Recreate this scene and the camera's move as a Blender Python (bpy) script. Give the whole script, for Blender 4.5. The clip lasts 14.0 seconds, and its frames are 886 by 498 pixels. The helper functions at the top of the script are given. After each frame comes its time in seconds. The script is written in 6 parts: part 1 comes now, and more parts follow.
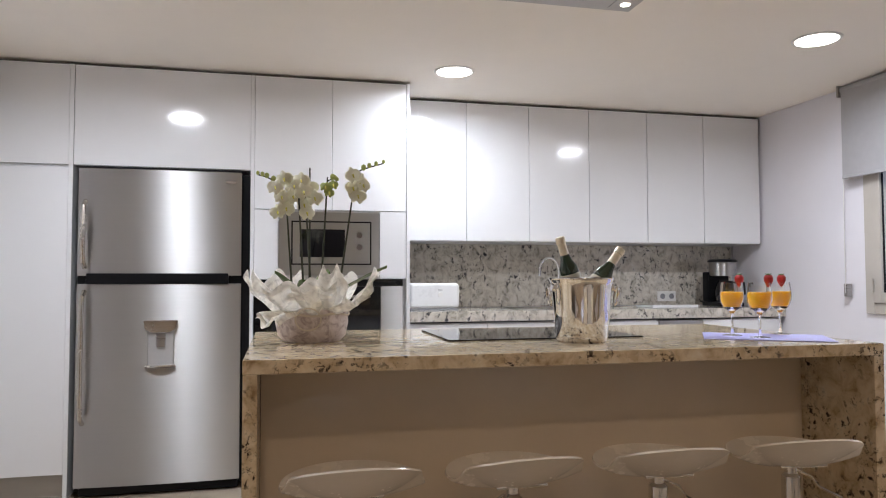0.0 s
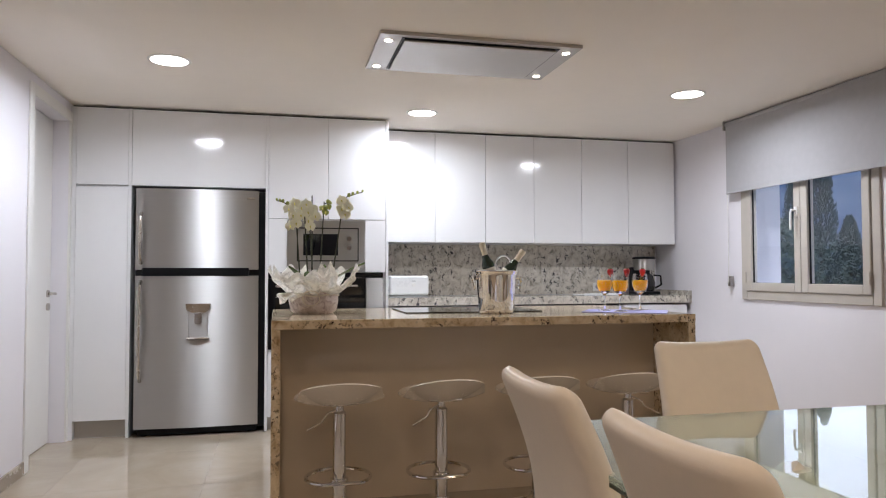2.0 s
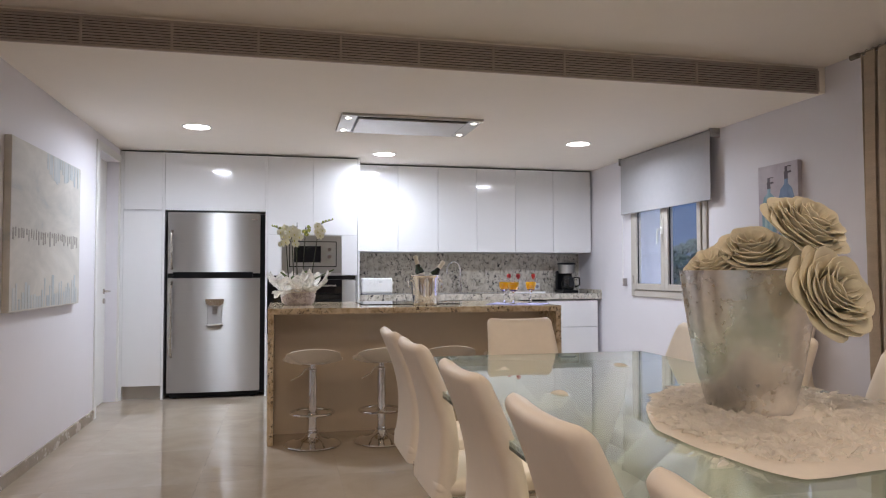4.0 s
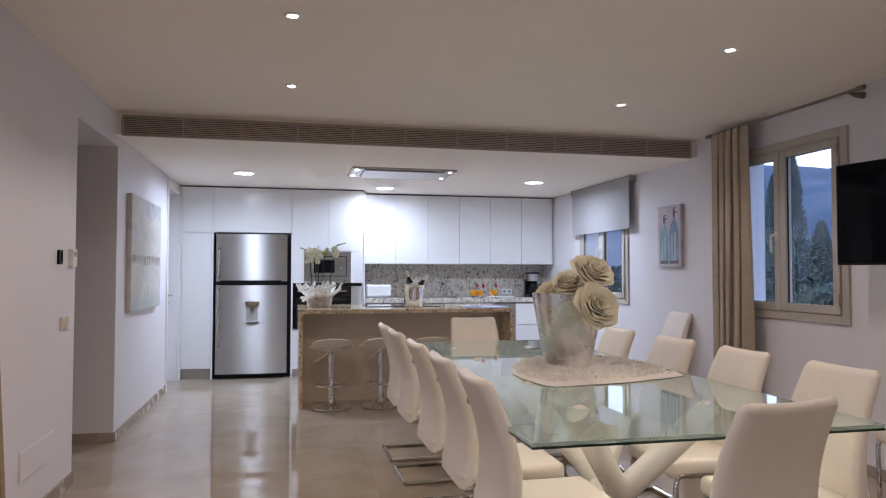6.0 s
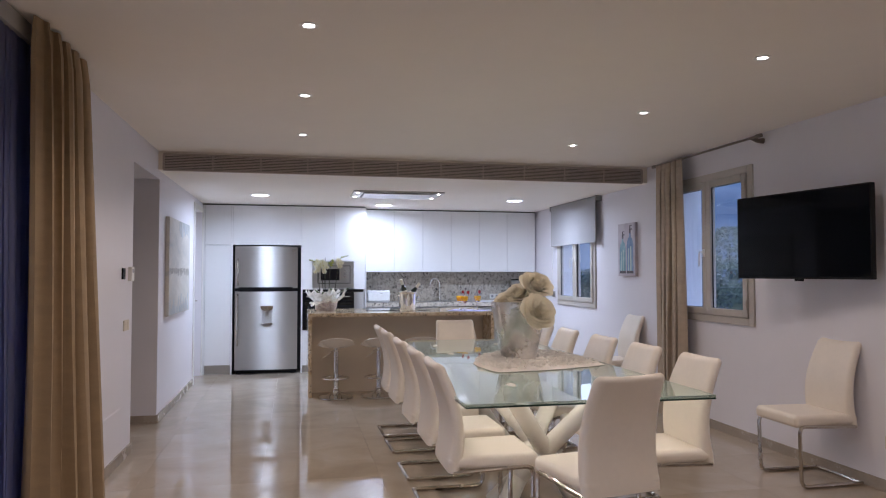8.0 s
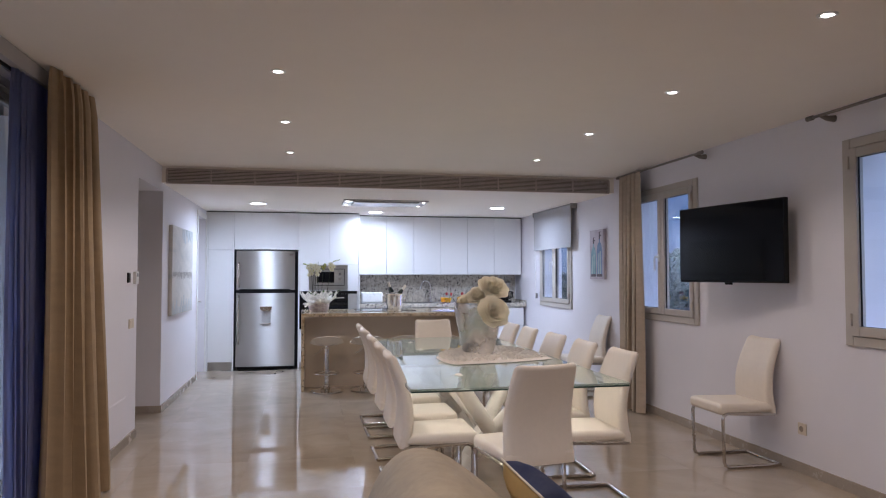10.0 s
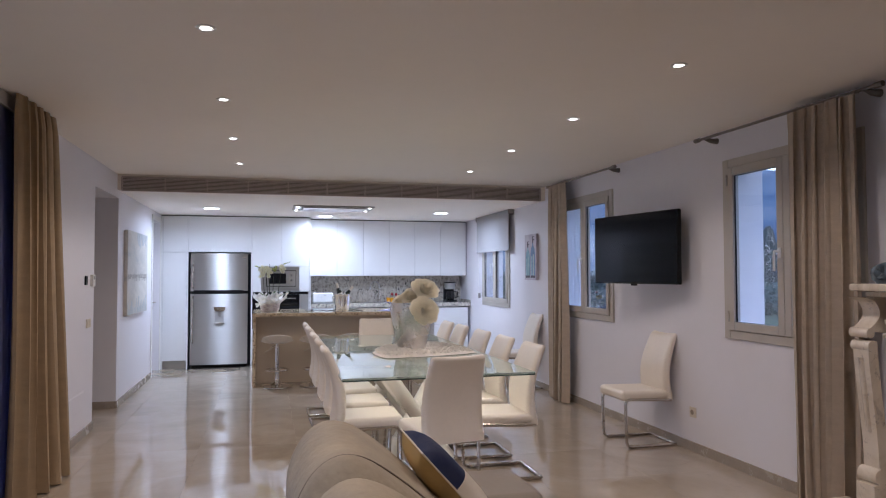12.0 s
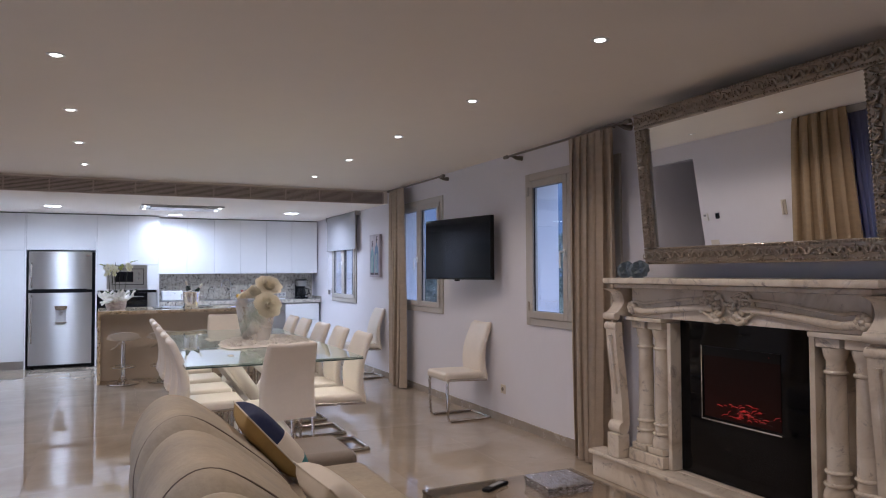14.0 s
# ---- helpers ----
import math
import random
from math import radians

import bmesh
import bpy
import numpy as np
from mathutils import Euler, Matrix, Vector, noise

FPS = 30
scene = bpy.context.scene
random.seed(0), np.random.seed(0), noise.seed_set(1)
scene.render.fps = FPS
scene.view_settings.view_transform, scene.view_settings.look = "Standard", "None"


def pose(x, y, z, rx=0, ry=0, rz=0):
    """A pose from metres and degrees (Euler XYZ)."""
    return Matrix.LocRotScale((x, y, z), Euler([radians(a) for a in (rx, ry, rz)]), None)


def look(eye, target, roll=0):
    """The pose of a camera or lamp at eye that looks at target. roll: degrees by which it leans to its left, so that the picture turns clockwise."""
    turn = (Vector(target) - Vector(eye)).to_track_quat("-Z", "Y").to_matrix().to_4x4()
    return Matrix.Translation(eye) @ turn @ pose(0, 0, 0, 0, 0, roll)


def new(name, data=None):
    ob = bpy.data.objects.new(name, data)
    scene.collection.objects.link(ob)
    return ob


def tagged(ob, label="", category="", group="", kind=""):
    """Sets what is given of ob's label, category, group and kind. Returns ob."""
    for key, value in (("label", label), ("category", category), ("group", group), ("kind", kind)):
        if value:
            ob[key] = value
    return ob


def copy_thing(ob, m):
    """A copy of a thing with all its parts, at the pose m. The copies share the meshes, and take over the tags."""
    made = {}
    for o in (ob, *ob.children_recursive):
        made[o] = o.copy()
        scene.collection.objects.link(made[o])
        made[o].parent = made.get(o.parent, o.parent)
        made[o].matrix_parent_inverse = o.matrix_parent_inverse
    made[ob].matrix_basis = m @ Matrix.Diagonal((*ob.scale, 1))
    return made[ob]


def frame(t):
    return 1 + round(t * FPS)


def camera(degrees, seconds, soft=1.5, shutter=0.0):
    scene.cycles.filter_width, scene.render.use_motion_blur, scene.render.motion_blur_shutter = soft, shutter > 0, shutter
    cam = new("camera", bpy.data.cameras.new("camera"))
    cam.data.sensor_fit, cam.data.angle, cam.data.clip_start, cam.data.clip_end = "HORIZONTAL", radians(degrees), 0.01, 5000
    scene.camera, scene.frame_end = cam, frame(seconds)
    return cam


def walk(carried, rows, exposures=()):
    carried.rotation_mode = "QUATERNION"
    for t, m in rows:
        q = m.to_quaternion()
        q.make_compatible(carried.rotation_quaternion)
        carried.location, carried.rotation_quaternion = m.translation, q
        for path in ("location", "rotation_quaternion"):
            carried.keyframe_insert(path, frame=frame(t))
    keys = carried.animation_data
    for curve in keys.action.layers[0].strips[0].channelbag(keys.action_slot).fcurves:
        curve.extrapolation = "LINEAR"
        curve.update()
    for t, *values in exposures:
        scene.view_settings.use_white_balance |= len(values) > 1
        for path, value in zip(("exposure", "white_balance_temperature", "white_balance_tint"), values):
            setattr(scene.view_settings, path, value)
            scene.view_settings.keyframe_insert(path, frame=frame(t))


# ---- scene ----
cam = camera(64.4, 14.0, 1.1)
PATH = [
    (0, (0.268, 0.113, 1.178), (0.718, 2.06, 1.261), -0.1),
    (0.5, (0.219, -0.149, 1.18), (0.675, 1.797, 1.255), -0.0),
    (1, (0.204, -0.445, 1.174), (0.658, 1.501, 1.248), -0.0),
    (1.5, (0.196, -0.755, 1.169), (0.652, 1.191, 1.24), -0.1),
    (2, (0.198, -1.133, 1.16), (0.652, 0.814, 1.231), -0.1),
    (2.5, (0.228, -1.501, 1.173), (0.678, 0.446, 1.239), -0.0),
    (3, (0.283, -1.896, 1.172), (0.734, 0.051, 1.242), -0.1),
    (5.5, (0.133, -4.35, 1.277), (0.565, -2.398, 1.345), 0.1),
    (6, (0.058, -4.755, 1.313), (0.488, -2.803, 1.379), 0.1),
    (6.5, (-0.001, -5.096, 1.329), (0.431, -3.144, 1.398), 0.0),
    (7, (-0.003, -5.419, 1.355), (0.421, -3.466, 1.424), 0.0),
    (7.5, (0.004, -5.679, 1.375), (0.421, -3.725, 1.445), 0.0),
    (8, (0.015, -5.908, 1.398), (0.426, -3.952, 1.468), -0.0),
    (10.5, (0.3, -6.717, 1.432), (0.668, -4.753, 1.506), -0.0),
    (11, (0.342, -6.848, 1.445), (0.704, -4.882, 1.519), 0.0),
    (11.5, (0.35, -7.014, 1.443), (0.742, -5.054, 1.518), -0.0),
    (12, (0.341, -7.207, 1.447), (0.826, -5.268, 1.519), -0.1),
    (12.5, (0.315, -7.42, 1.443), (0.928, -5.518, 1.515), -0.2),
    (13, (0.306, -7.616, 1.45), (1.056, -5.764, 1.516), -0.3),
    (13.5, (0.325, -7.793, 1.452), (1.151, -5.973, 1.516), -0.3),
    (14.0, (0.337, -7.959, 1.442), (1.187, -6.15, 1.506), -0.3),
]
walk(cam, [(t, look(eye, target, roll)) for t, eye, target, roll in PATH],
     [(0, -0.06, 6620, 10), (3, -0.06, 6580, 10), (5.5, 0.0, 5850, 11.5), (8, 0.04, 5600, 12.5), (14, 0.09, 5400, 12)])

# ---- light ----
world = bpy.data.worlds.new("dusk")
scene.world = world
world.use_nodes = True
wn = world.node_tree.nodes
sky = wn.new("ShaderNodeTexSky")
sky.sky_type = "NISHITA"
sky.sun_disc = False
sky.sun_elevation = radians(9.0)
sky.sun_rotation = radians(180.0)
sky.ozone_density = 5.0
sky.dust_density = 0.4
dusk_tint = wn.new("ShaderNodeMix")
dusk_tint.data_type, dusk_tint.blend_type = "RGBA", "MULTIPLY"
dusk_tint.inputs["Factor"].default_value = 1.0
dusk_tint.inputs["B"].default_value = (1.45, 1.12, 1.05, 1)
world.node_tree.links.new(sky.outputs[0], dusk_tint.inputs["A"])
# bright milky haze low in the evening sky, clearing to blue overhead
sky_dir, sky_up, sky_clear, haze = wn.new("ShaderNodeTexCoord"), wn.new("ShaderNodeSeparateXYZ"), wn.new("ShaderNodeMapRange"), wn.new("ShaderNodeMix")
sky_clear.inputs["From Min"].default_value, sky_clear.inputs["From Max"].default_value = 0.38, 0.80
haze.data_type = "RGBA"
haze.inputs["A"].default_value = (3.6, 4.1, 5.4, 1)
world.node_tree.links.new(sky_dir.outputs["Generated"], sky_up.inputs[0])
world.node_tree.links.new(sky_up.outputs["Z"], sky_clear.inputs["Value"])
world.node_tree.links.new(sky_clear.outputs[0], haze.inputs["Factor"])
world.node_tree.links.new(dusk_tint.outputs["Result"], haze.inputs["B"])
world.node_tree.links.new(haze.outputs["Result"], wn["Background"].inputs[0])
wn["Background"].inputs[1].default_value = 0.50
scene.view_settings.exposure = 0.0


def lamp(name, kind, at, target, energy, color, size=0.1, spot=100, blend=0.6):
    data = bpy.data.lights.new(name, kind)
    data.energy, data.color = energy, color
    if kind == "AREA":
        data.shape, data.size = "DISK", size
        data.spread = radians(170)
    elif kind == "SPOT":
        data.shadow_soft_size, data.spot_size, data.spot_blend = size, radians(spot), blend
    ob = new(name, data)
    ob.matrix_world = look(at, target)
    return ob


KITCHEN_LIGHT, HALL_LIGHT = (0.90, 0.965, 1.10), (1.0, 0.785, 0.605)
PANELS = [(-0.413, 3.055), (1.239, 4.016), (2.882, 3.085)]
SPOTS = [(x, y) for x in (0.07, 2.435) for y in (-0.03, -1.335, -2.64, -3.955, -5.27, -6.58)]
for px, py in PANELS:
    lamp("panel_lamp", "AREA", (px, py, 2.35), (px, py, 0), 17 if py > 3.5 else 23, KITCHEN_LIGHT, 0.2)
for px, py in SPOTS:
    lamp("spot_lamp", "SPOT", (px, py, 2.53), (px, py, 0), 29.5 if px < 1 else 22, HALL_LIGHT, 0.035, 146, 0.45)
for px, py in ((0.735, 2.39), (0.735, 2.83), (1.705, 2.39), (1.705, 2.83)):
    lamp("hood_lamp", "SPOT", (px, py, 2.325), (px, py, 0), 2.5, KITCHEN_LIGHT, 0.02, 90, 0.6)


# ---- materials ----
def mat(name, color, rough=0.5, metal=0.0, var=0.06, scale=6.0, bump=0.0, bscale=60.0, emit=None, power=0.0, spec=0.5,
        coat=0.0, stretch=(1, 1, 1), rvar=0.05):
    m = bpy.data.materials.new(name)
    m.use_nodes = True
    nt = m.node_tree
    b = nt.nodes["Principled BSDF"]
    b.inputs["Roughness"].default_value, b.inputs["Metallic"].default_value = rough, metal
    b.inputs["Specular IOR Level"].default_value = spec
    b.inputs["Coat Weight"].default_value = coat
    tc = nt.nodes.new("ShaderNodeTexCoord")
    mp = nt.nodes.new("ShaderNodeMapping")
    mp.inputs["Scale"].default_value = stretch
    nt.links.new(tc.outputs["Object"], mp.inputs["Vector"])
    n1 = nt.nodes.new("ShaderNodeTexNoise")
    n1.inputs["Scale"].default_value, n1.inputs["Detail"].default_value = scale, 6
    n2 = nt.nodes.new("ShaderNodeTexNoise")
    n2.inputs["Scale"].default_value, n2.inputs["Detail"].default_value = scale * 9, 4
    for n in (n1, n2):
        nt.links.new(mp.outputs[0], n.inputs["Vector"])
    add = nt.nodes.new("ShaderNodeMath")
    add.operation = "MULTIPLY_ADD"
    add.inputs[1].default_value = 0.4
    nt.links.new(n2.outputs["Fac"], add.inputs[0])
    nt.links.new(n1.outputs["Fac"], add.inputs[2])
    mr = nt.nodes.new("ShaderNodeMapRange")
    mr.inputs["From Min"].default_value, mr.inputs["From Max"].default_value = 0.45, 0.95
    mr.inputs["To Min"].default_value, mr.inputs["To Max"].default_value = 1 - var, 1 + var
    nt.links.new(add.outputs[0], mr.inputs["Value"])
    mx = nt.nodes.new("ShaderNodeVectorMath")
    mx.operation = "SCALE"
    mx.inputs[0].default_value = color
    nt.links.new(mr.outputs[0], mx.inputs["Scale"])
    nt.links.new(mx.outputs[0], b.inputs["Base Color"])
    if rvar:
        rr = nt.nodes.new("ShaderNodeMapRange")
        rr.inputs["From Min"].default_value, rr.inputs["From Max"].default_value = 0.45, 0.95
        rr.inputs["To Min"].default_value, rr.inputs["To Max"].default_value = max(rough * (1 - 4 * rvar), 0), min(rough * (1 + 4 * rvar), 1)
        nt.links.new(add.outputs[0], rr.inputs["Value"])
        nt.links.new(rr.outputs[0], b.inputs["Roughness"])
    if bump:
        nb = nt.nodes.new("ShaderNodeTexNoise")
        nb.inputs["Scale"].default_value, nb.inputs["Detail"].default_value = bscale, 5
        nt.links.new(mp.outputs[0], nb.inputs["Vector"])
        bp = nt.nodes.new("ShaderNodeBump")
        bp.inputs["Strength"].default_value, bp.inputs["Distance"].default_value = bump, 0.01
        nt.links.new(nb.outputs["Fac"], bp.inputs["Height"])
        nt.links.new(bp.outputs[0], b.inputs["Normal"])
    if emit:
        b.inputs["Emission Color"].default_value, b.inputs["Emission Strength"].default_value = (*emit, 1), power
    return m


def ramped(name, stops, scale, rough=0.2, detail=8, distort=0.0, second=None, wave=False, stretch=(1, 1, 1), bump=0.0, tilevar=0.0, cluster=None):
    """Stone and other mottled stuff: a noise through a colour ramp, with a second set of dark flecks over it."""
    m = bpy.data.materials.new(name)
    m.use_nodes = True
    nt = m.node_tree
    b = nt.nodes["Principled BSDF"]
    b.inputs["Roughness"].default_value = rough
    tc = nt.nodes.new("ShaderNodeTexCoord")
    mp = nt.nodes.new("ShaderNodeMapping")
    mp.inputs["Scale"].default_value = stretch
    nt.links.new(tc.outputs["Object"], mp.inputs["Vector"])
    source = mp.outputs[0]
    if tilevar:
        info = nt.nodes.new("ShaderNodeObjectInfo")
        shift = nt.nodes.new("ShaderNodeVectorMath")
        shift.operation = "MULTIPLY_ADD"
        shift.inputs[1].default_value = (37.0, 21.0, 11.0)
        comb = nt.nodes.new("ShaderNodeCombineXYZ")
        for i in range(3):
            nt.links.new(info.outputs["Random"], comb.inputs[i])
        nt.links.new(comb.outputs[0], shift.inputs[0])
        nt.links.new(source, shift.inputs[2])
        source = shift.outputs[0]
    n = nt.nodes.new("ShaderNodeTexNoise")
    n.inputs["Scale"].default_value, n.inputs["Detail"].default_value, n.inputs["Distortion"].default_value = scale, detail, distort
    n.inputs["Roughness"].default_value = 0.62
    nt.links.new(source, n.inputs["Vector"])
    r = nt.nodes.new("ShaderNodeValToRGB")
    e = r.color_ramp.elements
    while len(e) < len(stops):
        e.new(0.5)
    for i, (at, c) in enumerate(stops):
        e[i].position, e[i].color = at, (*c, 1)
    nt.links.new(n.outputs["Fac"], r.inputs["Fac"])
    out = r.outputs["Color"]
    if second:
        sc, lo, hi, col, dist = second
        n2 = nt.nodes.new("ShaderNodeTexNoise")
        n2.inputs["Scale"].default_value, n2.inputs["Detail"].default_value, n2.inputs["Distortion"].default_value = sc, 6, dist
        n2.inputs["Roughness"].default_value = 0.7
        nt.links.new(source, n2.inputs["Vector"])
        m2 = nt.nodes.new("ShaderNodeMapRange")
        m2.inputs["From Min"].default_value, m2.inputs["From Max"].default_value = lo, hi
        nt.links.new(n2.outputs["Fac"], m2.inputs["Value"])
        fleck = m2.outputs[0]
        if cluster:
            n3 = nt.nodes.new("ShaderNodeTexNoise")
            n3.inputs["Scale"].default_value, n3.inputs["Detail"].default_value = cluster[0], 3
            nt.links.new(source, n3.inputs["Vector"])
            m3 = nt.nodes.new("ShaderNodeMapRange")
            m3.inputs["From Min"].default_value, m3.inputs["From Max"].default_value = cluster[1], cluster[2]
            nt.links.new(n3.outputs["Fac"], m3.inputs["Value"])
            both = nt.nodes.new("ShaderNodeMath")
            both.operation = "MULTIPLY"
            nt.links.new(fleck, both.inputs[0])
            nt.links.new(m3.outputs[0], both.inputs[1])
            fleck = both.outputs[0]
        mix = nt.nodes.new("ShaderNodeMix")
        mix.data_type = "RGBA"
        nt.links.new(fleck, mix.inputs["Factor"])
        nt.links.new(out, mix.inputs["A"])
        mix.inputs["B"].default_value = (*col, 1)
        out = mix.outputs["Result"]
    nt.links.new(out, b.inputs["Base Color"])
    if bump:
        bp = nt.nodes.new("ShaderNodeBump")
        bp.inputs["Strength"].default_value, bp.inputs["Distance"].default_value = bump, 0.004
        nt.links.new(n.outputs["Fac"], bp.inputs["Height"])
        nt.links.new(bp.outputs[0], b.inputs["Normal"])
    return m


def glassy(name, color=(1, 1, 1), rough=0.0, ior=1.45):
    m = bpy.data.materials.new(name)
    m.use_nodes = True
    b = m.node_tree.nodes["Principled BSDF"]
    b.inputs["Base Color"].default_value = (*color, 1)
    b.inputs["Roughness"].default_value, b.inputs["IOR"].default_value = rough, ior
    b.inputs["Transmission Weight"].default_value = 1.0
    return m


def glow(name, color, power):
    m = bpy.data.materials.new(name)
    m.use_nodes = True
    b = m.node_tree.nodes["Principled BSDF"]
    b.inputs["Base Color"].default_value = (0.8, 0.8, 0.8, 1)
    b.inputs["Emission Color"].default_value, b.inputs["Emission Strength"].default_value = (*color, 1), power
    return m


M_WALL = mat("wall_paint", (0.79, 0.77, 0.81), 0.6, var=0.02, scale=1.2, bump=0.03, bscale=140)
M_CEIL = mat("ceiling_paint", (0.95, 0.89, 0.81), 0.7, var=0.02, scale=0.9, bump=0.02, bscale=120)
M_BASE = mat("skirting_stone", (0.36, 0.31, 0.26), 0.25, var=0.08, scale=7)
M_GROUT = mat("joint_filler", (0.45, 0.38, 0.295), 0.4, var=0.05)
M_TILE = ramped("polished_tile", [(0.3, (0.375, 0.305, 0.228)), (0.5, (0.44, 0.366, 0.28)), (0.7, (0.49, 0.42, 0.335))], 1.6, 0.035, 7, 0.6,
                (5.0, 0.62, 0.8, (0.33, 0.265, 0.20), 1.2), tilevar=1)
tile_nodes, tile_links = M_TILE.node_tree.nodes, M_TILE.node_tree.links
tile_nodes["Principled BSDF"].inputs["IOR"].default_value = 1.75
ripple, ripple_bump = tile_nodes.new("ShaderNodeTexNoise"), tile_nodes.new("ShaderNodeBump")
ripple.inputs["Scale"].default_value, ripple.inputs["Detail"].default_value = 5.0, 2
ripple_bump.inputs["Strength"].default_value, ripple_bump.inputs["Distance"].default_value = 0.05, 0.006
tile_links.new(tile_nodes["Texture Coordinate"].outputs["Object"], ripple.inputs["Vector"])
tile_links.new(ripple.outputs["Fac"], ripple_bump.inputs["Height"])
tile_links.new(ripple_bump.outputs[0], tile_nodes["Principled BSDF"].inputs["Normal"])
M_LACQ = mat("white_lacquer", (0.82, 0.82, 0.83), 0.12, var=0.012, scale=2, coat=0.3, rvar=0.1)
M_CARC = mat("cabinet_edge", (0.70, 0.70, 0.71), 0.35, var=0.03)
# near-black colour that stands in for shade between cabinets and ceiling
M_GAP = mat("painted_gap_shade", (0.10, 0.10, 0.10), 0.7, var=0.05)
M_STEEL = mat("brushed_steel", (0.50, 0.49, 0.475), 0.48, 1.0, var=0.012, scale=2.5, stretch=(0.6, 0.6, 30), rvar=0)
tan = M_STEEL.node_tree.nodes.new("ShaderNodeTangent")
tan.direction_type, tan.axis = "RADIAL", "Z"
M_STEEL.node_tree.links.new(tan.outputs[0], M_STEEL.node_tree.nodes["Principled BSDF"].inputs["Tangent"])
M_STEEL.node_tree.nodes["Principled BSDF"].inputs["Anisotropic"].default_value = 0.97
M_STEEL.node_tree.nodes["Principled BSDF"].inputs["Anisotropic Rotation"].default_value = 0.25
M_DSTEEL = mat("darker_steel", (0.42, 0.40, 0.38), 0.3, 1.0, var=0.06, scale=4, stretch=(1, 1, 40))
M_HOOD = mat("hood_steel", (0.52, 0.49, 0.46), 0.38, 1.0, var=0.03, scale=2)
M_PLINTH = mat("plinth_grey", (0.47, 0.44, 0.40), 0.4, var=0.04)
M_CHROME = mat("chrome", (0.80, 0.79, 0.78), 0.06, 1.0, var=0.02)
M_NICKEL = mat("satin_nickel", (0.55, 0.51, 0.46), 0.25, 1.0, var=0.05)
M_BLACK = mat("black_plastic", (0.008, 0.008, 0.009), 0.35, var=0.1, spec=0.15)
M_BGLASS = mat("black_glass", (0.005, 0.005, 0.006), 0.04, var=0.1, coat=0.1)
M_GRAN = ramped("granite", [(0.32, (0.24, 0.22, 0.18)), (0.42, (0.47, 0.43, 0.37)), (0.55, (0.62, 0.575, 0.50)), (0.72, (0.70, 0.67, 0.62))], 19, 0.12, 10, 0.6,
                (30, 0.535, 0.60, (0.05, 0.048, 0.055), 0.5), stretch=(1.1, 1.1, 0.85), cluster=(6.5, 0.41, 0.54))
M_GRANI = ramped("cream_granite", [(0.30, (0.33, 0.225, 0.125)), (0.40, (0.56, 0.43, 0.27)), (0.55, (0.72, 0.595, 0.415)), (0.72, (0.80, 0.71, 0.56))], 17, 0.08, 10, 0.5,
                 (42, 0.53, 0.585, (0.05, 0.034, 0.028), 0.4), cluster=(7.0, 0.42, 0.55))
M_TAUPE = mat("taupe_gloss_panel", (0.69, 0.585, 0.455), 0.10, var=0.02, coat=0.2, rvar=0.1)
M_STOOL = mat("stool_plastic", (0.80, 0.73, 0.63), 0.25, var=0.03)
M_LEATH = mat("white_leatherette", (0.82, 0.745, 0.645), 0.40, var=0.04, scale=4, bump=0.05, bscale=260)
M_WHITEM = mat("white_metal", (0.78, 0.75, 0.68), 0.3, var=0.03)
M_GLASS = glassy("clear_glass")
M_TABLE = glassy("green_tinted_glass", (0.66, 0.76, 0.69), 0.0, 1.7)
M_TABLE.node_tree.nodes["Principled BSDF"].inputs["Transmission Weight"].default_value = 0.80
M_TEDGE = mat("dark_glass_edge", (0.012, 0.03, 0.024), 0.1, var=0.05)
M_WINFR = mat("window_frame_paint", (0.50, 0.46, 0.41), 0.4, var=0.04)
M_CURT = mat("linen_curtain", (0.46, 0.38, 0.295), 0.85, var=0.1, scale=8, bump=0.2, bscale=300, stretch=(1, 1, 3))
M_GREYREC = mat("grey_plastic", (0.42, 0.41, 0.40), 0.4, var=0.05)
M_TAN = mat("tan_curtain", (0.37, 0.275, 0.17), 0.85, var=0.1, scale=8, bump=0.2, bscale=300, stretch=(1, 1, 3))
M_ROD = mat("dark_rod_metal", (0.22, 0.19, 0.165), 0.35, 0.8, var=0.05)
M_SCREEN = mat("dark_screen", (0.003, 0.004, 0.006), 0.05, var=0.1, spec=0.16, rvar=0)
M_SHEER = mat("blue_sheer", (0.24, 0.25, 0.38), 0.8, var=0.1)
M_BLIND = mat("grey_blind_fabric", (0.43, 0.42, 0.43), 0.8, var=0.05, scale=20, bump=0.1, bscale=400)
M_FRAME = mat("grille_bronze", (0.52, 0.45, 0.41), 0.45, 0.1, var=0.05)
M_DARK = mat("grille_dark", (0.045, 0.04, 0.036), 0.7)
M_PANEL_ON = glow("panel_diffuser_on", (1.0, 0.97, 0.95), 14)
M_SPOT_ON = glow("spot_diffuser_on", (1.0, 0.9, 0.78), 22)


def translucent(m, share, tint):
    """Lets part of the light through a thin cloth, paper or petal."""
    nt = m.node_tree
    b, out = nt.nodes["Principled BSDF"], nt.nodes["Material Output"]
    thin, mix = nt.nodes.new("ShaderNodeBsdfTranslucent"), nt.nodes.new("ShaderNodeMixShader")
    thin.inputs["Color"].default_value = (*tint, 1)
    mix.inputs["Fac"].default_value = share
    nt.links.new(b.outputs[0], mix.inputs[1])
    nt.links.new(thin.outputs[0], mix.inputs[2])
    nt.links.new(mix.outputs[0], out.inputs["Surface"])


translucent(M_SHEER, 0.68, (0.52, 0.55, 0.74))
translucent(M_BLIND, 0.12, (0.5, 0.5, 0.5))
M_RING = mat("white_plastic", (0.80, 0.79, 0.77), 0.4, var=0.02)


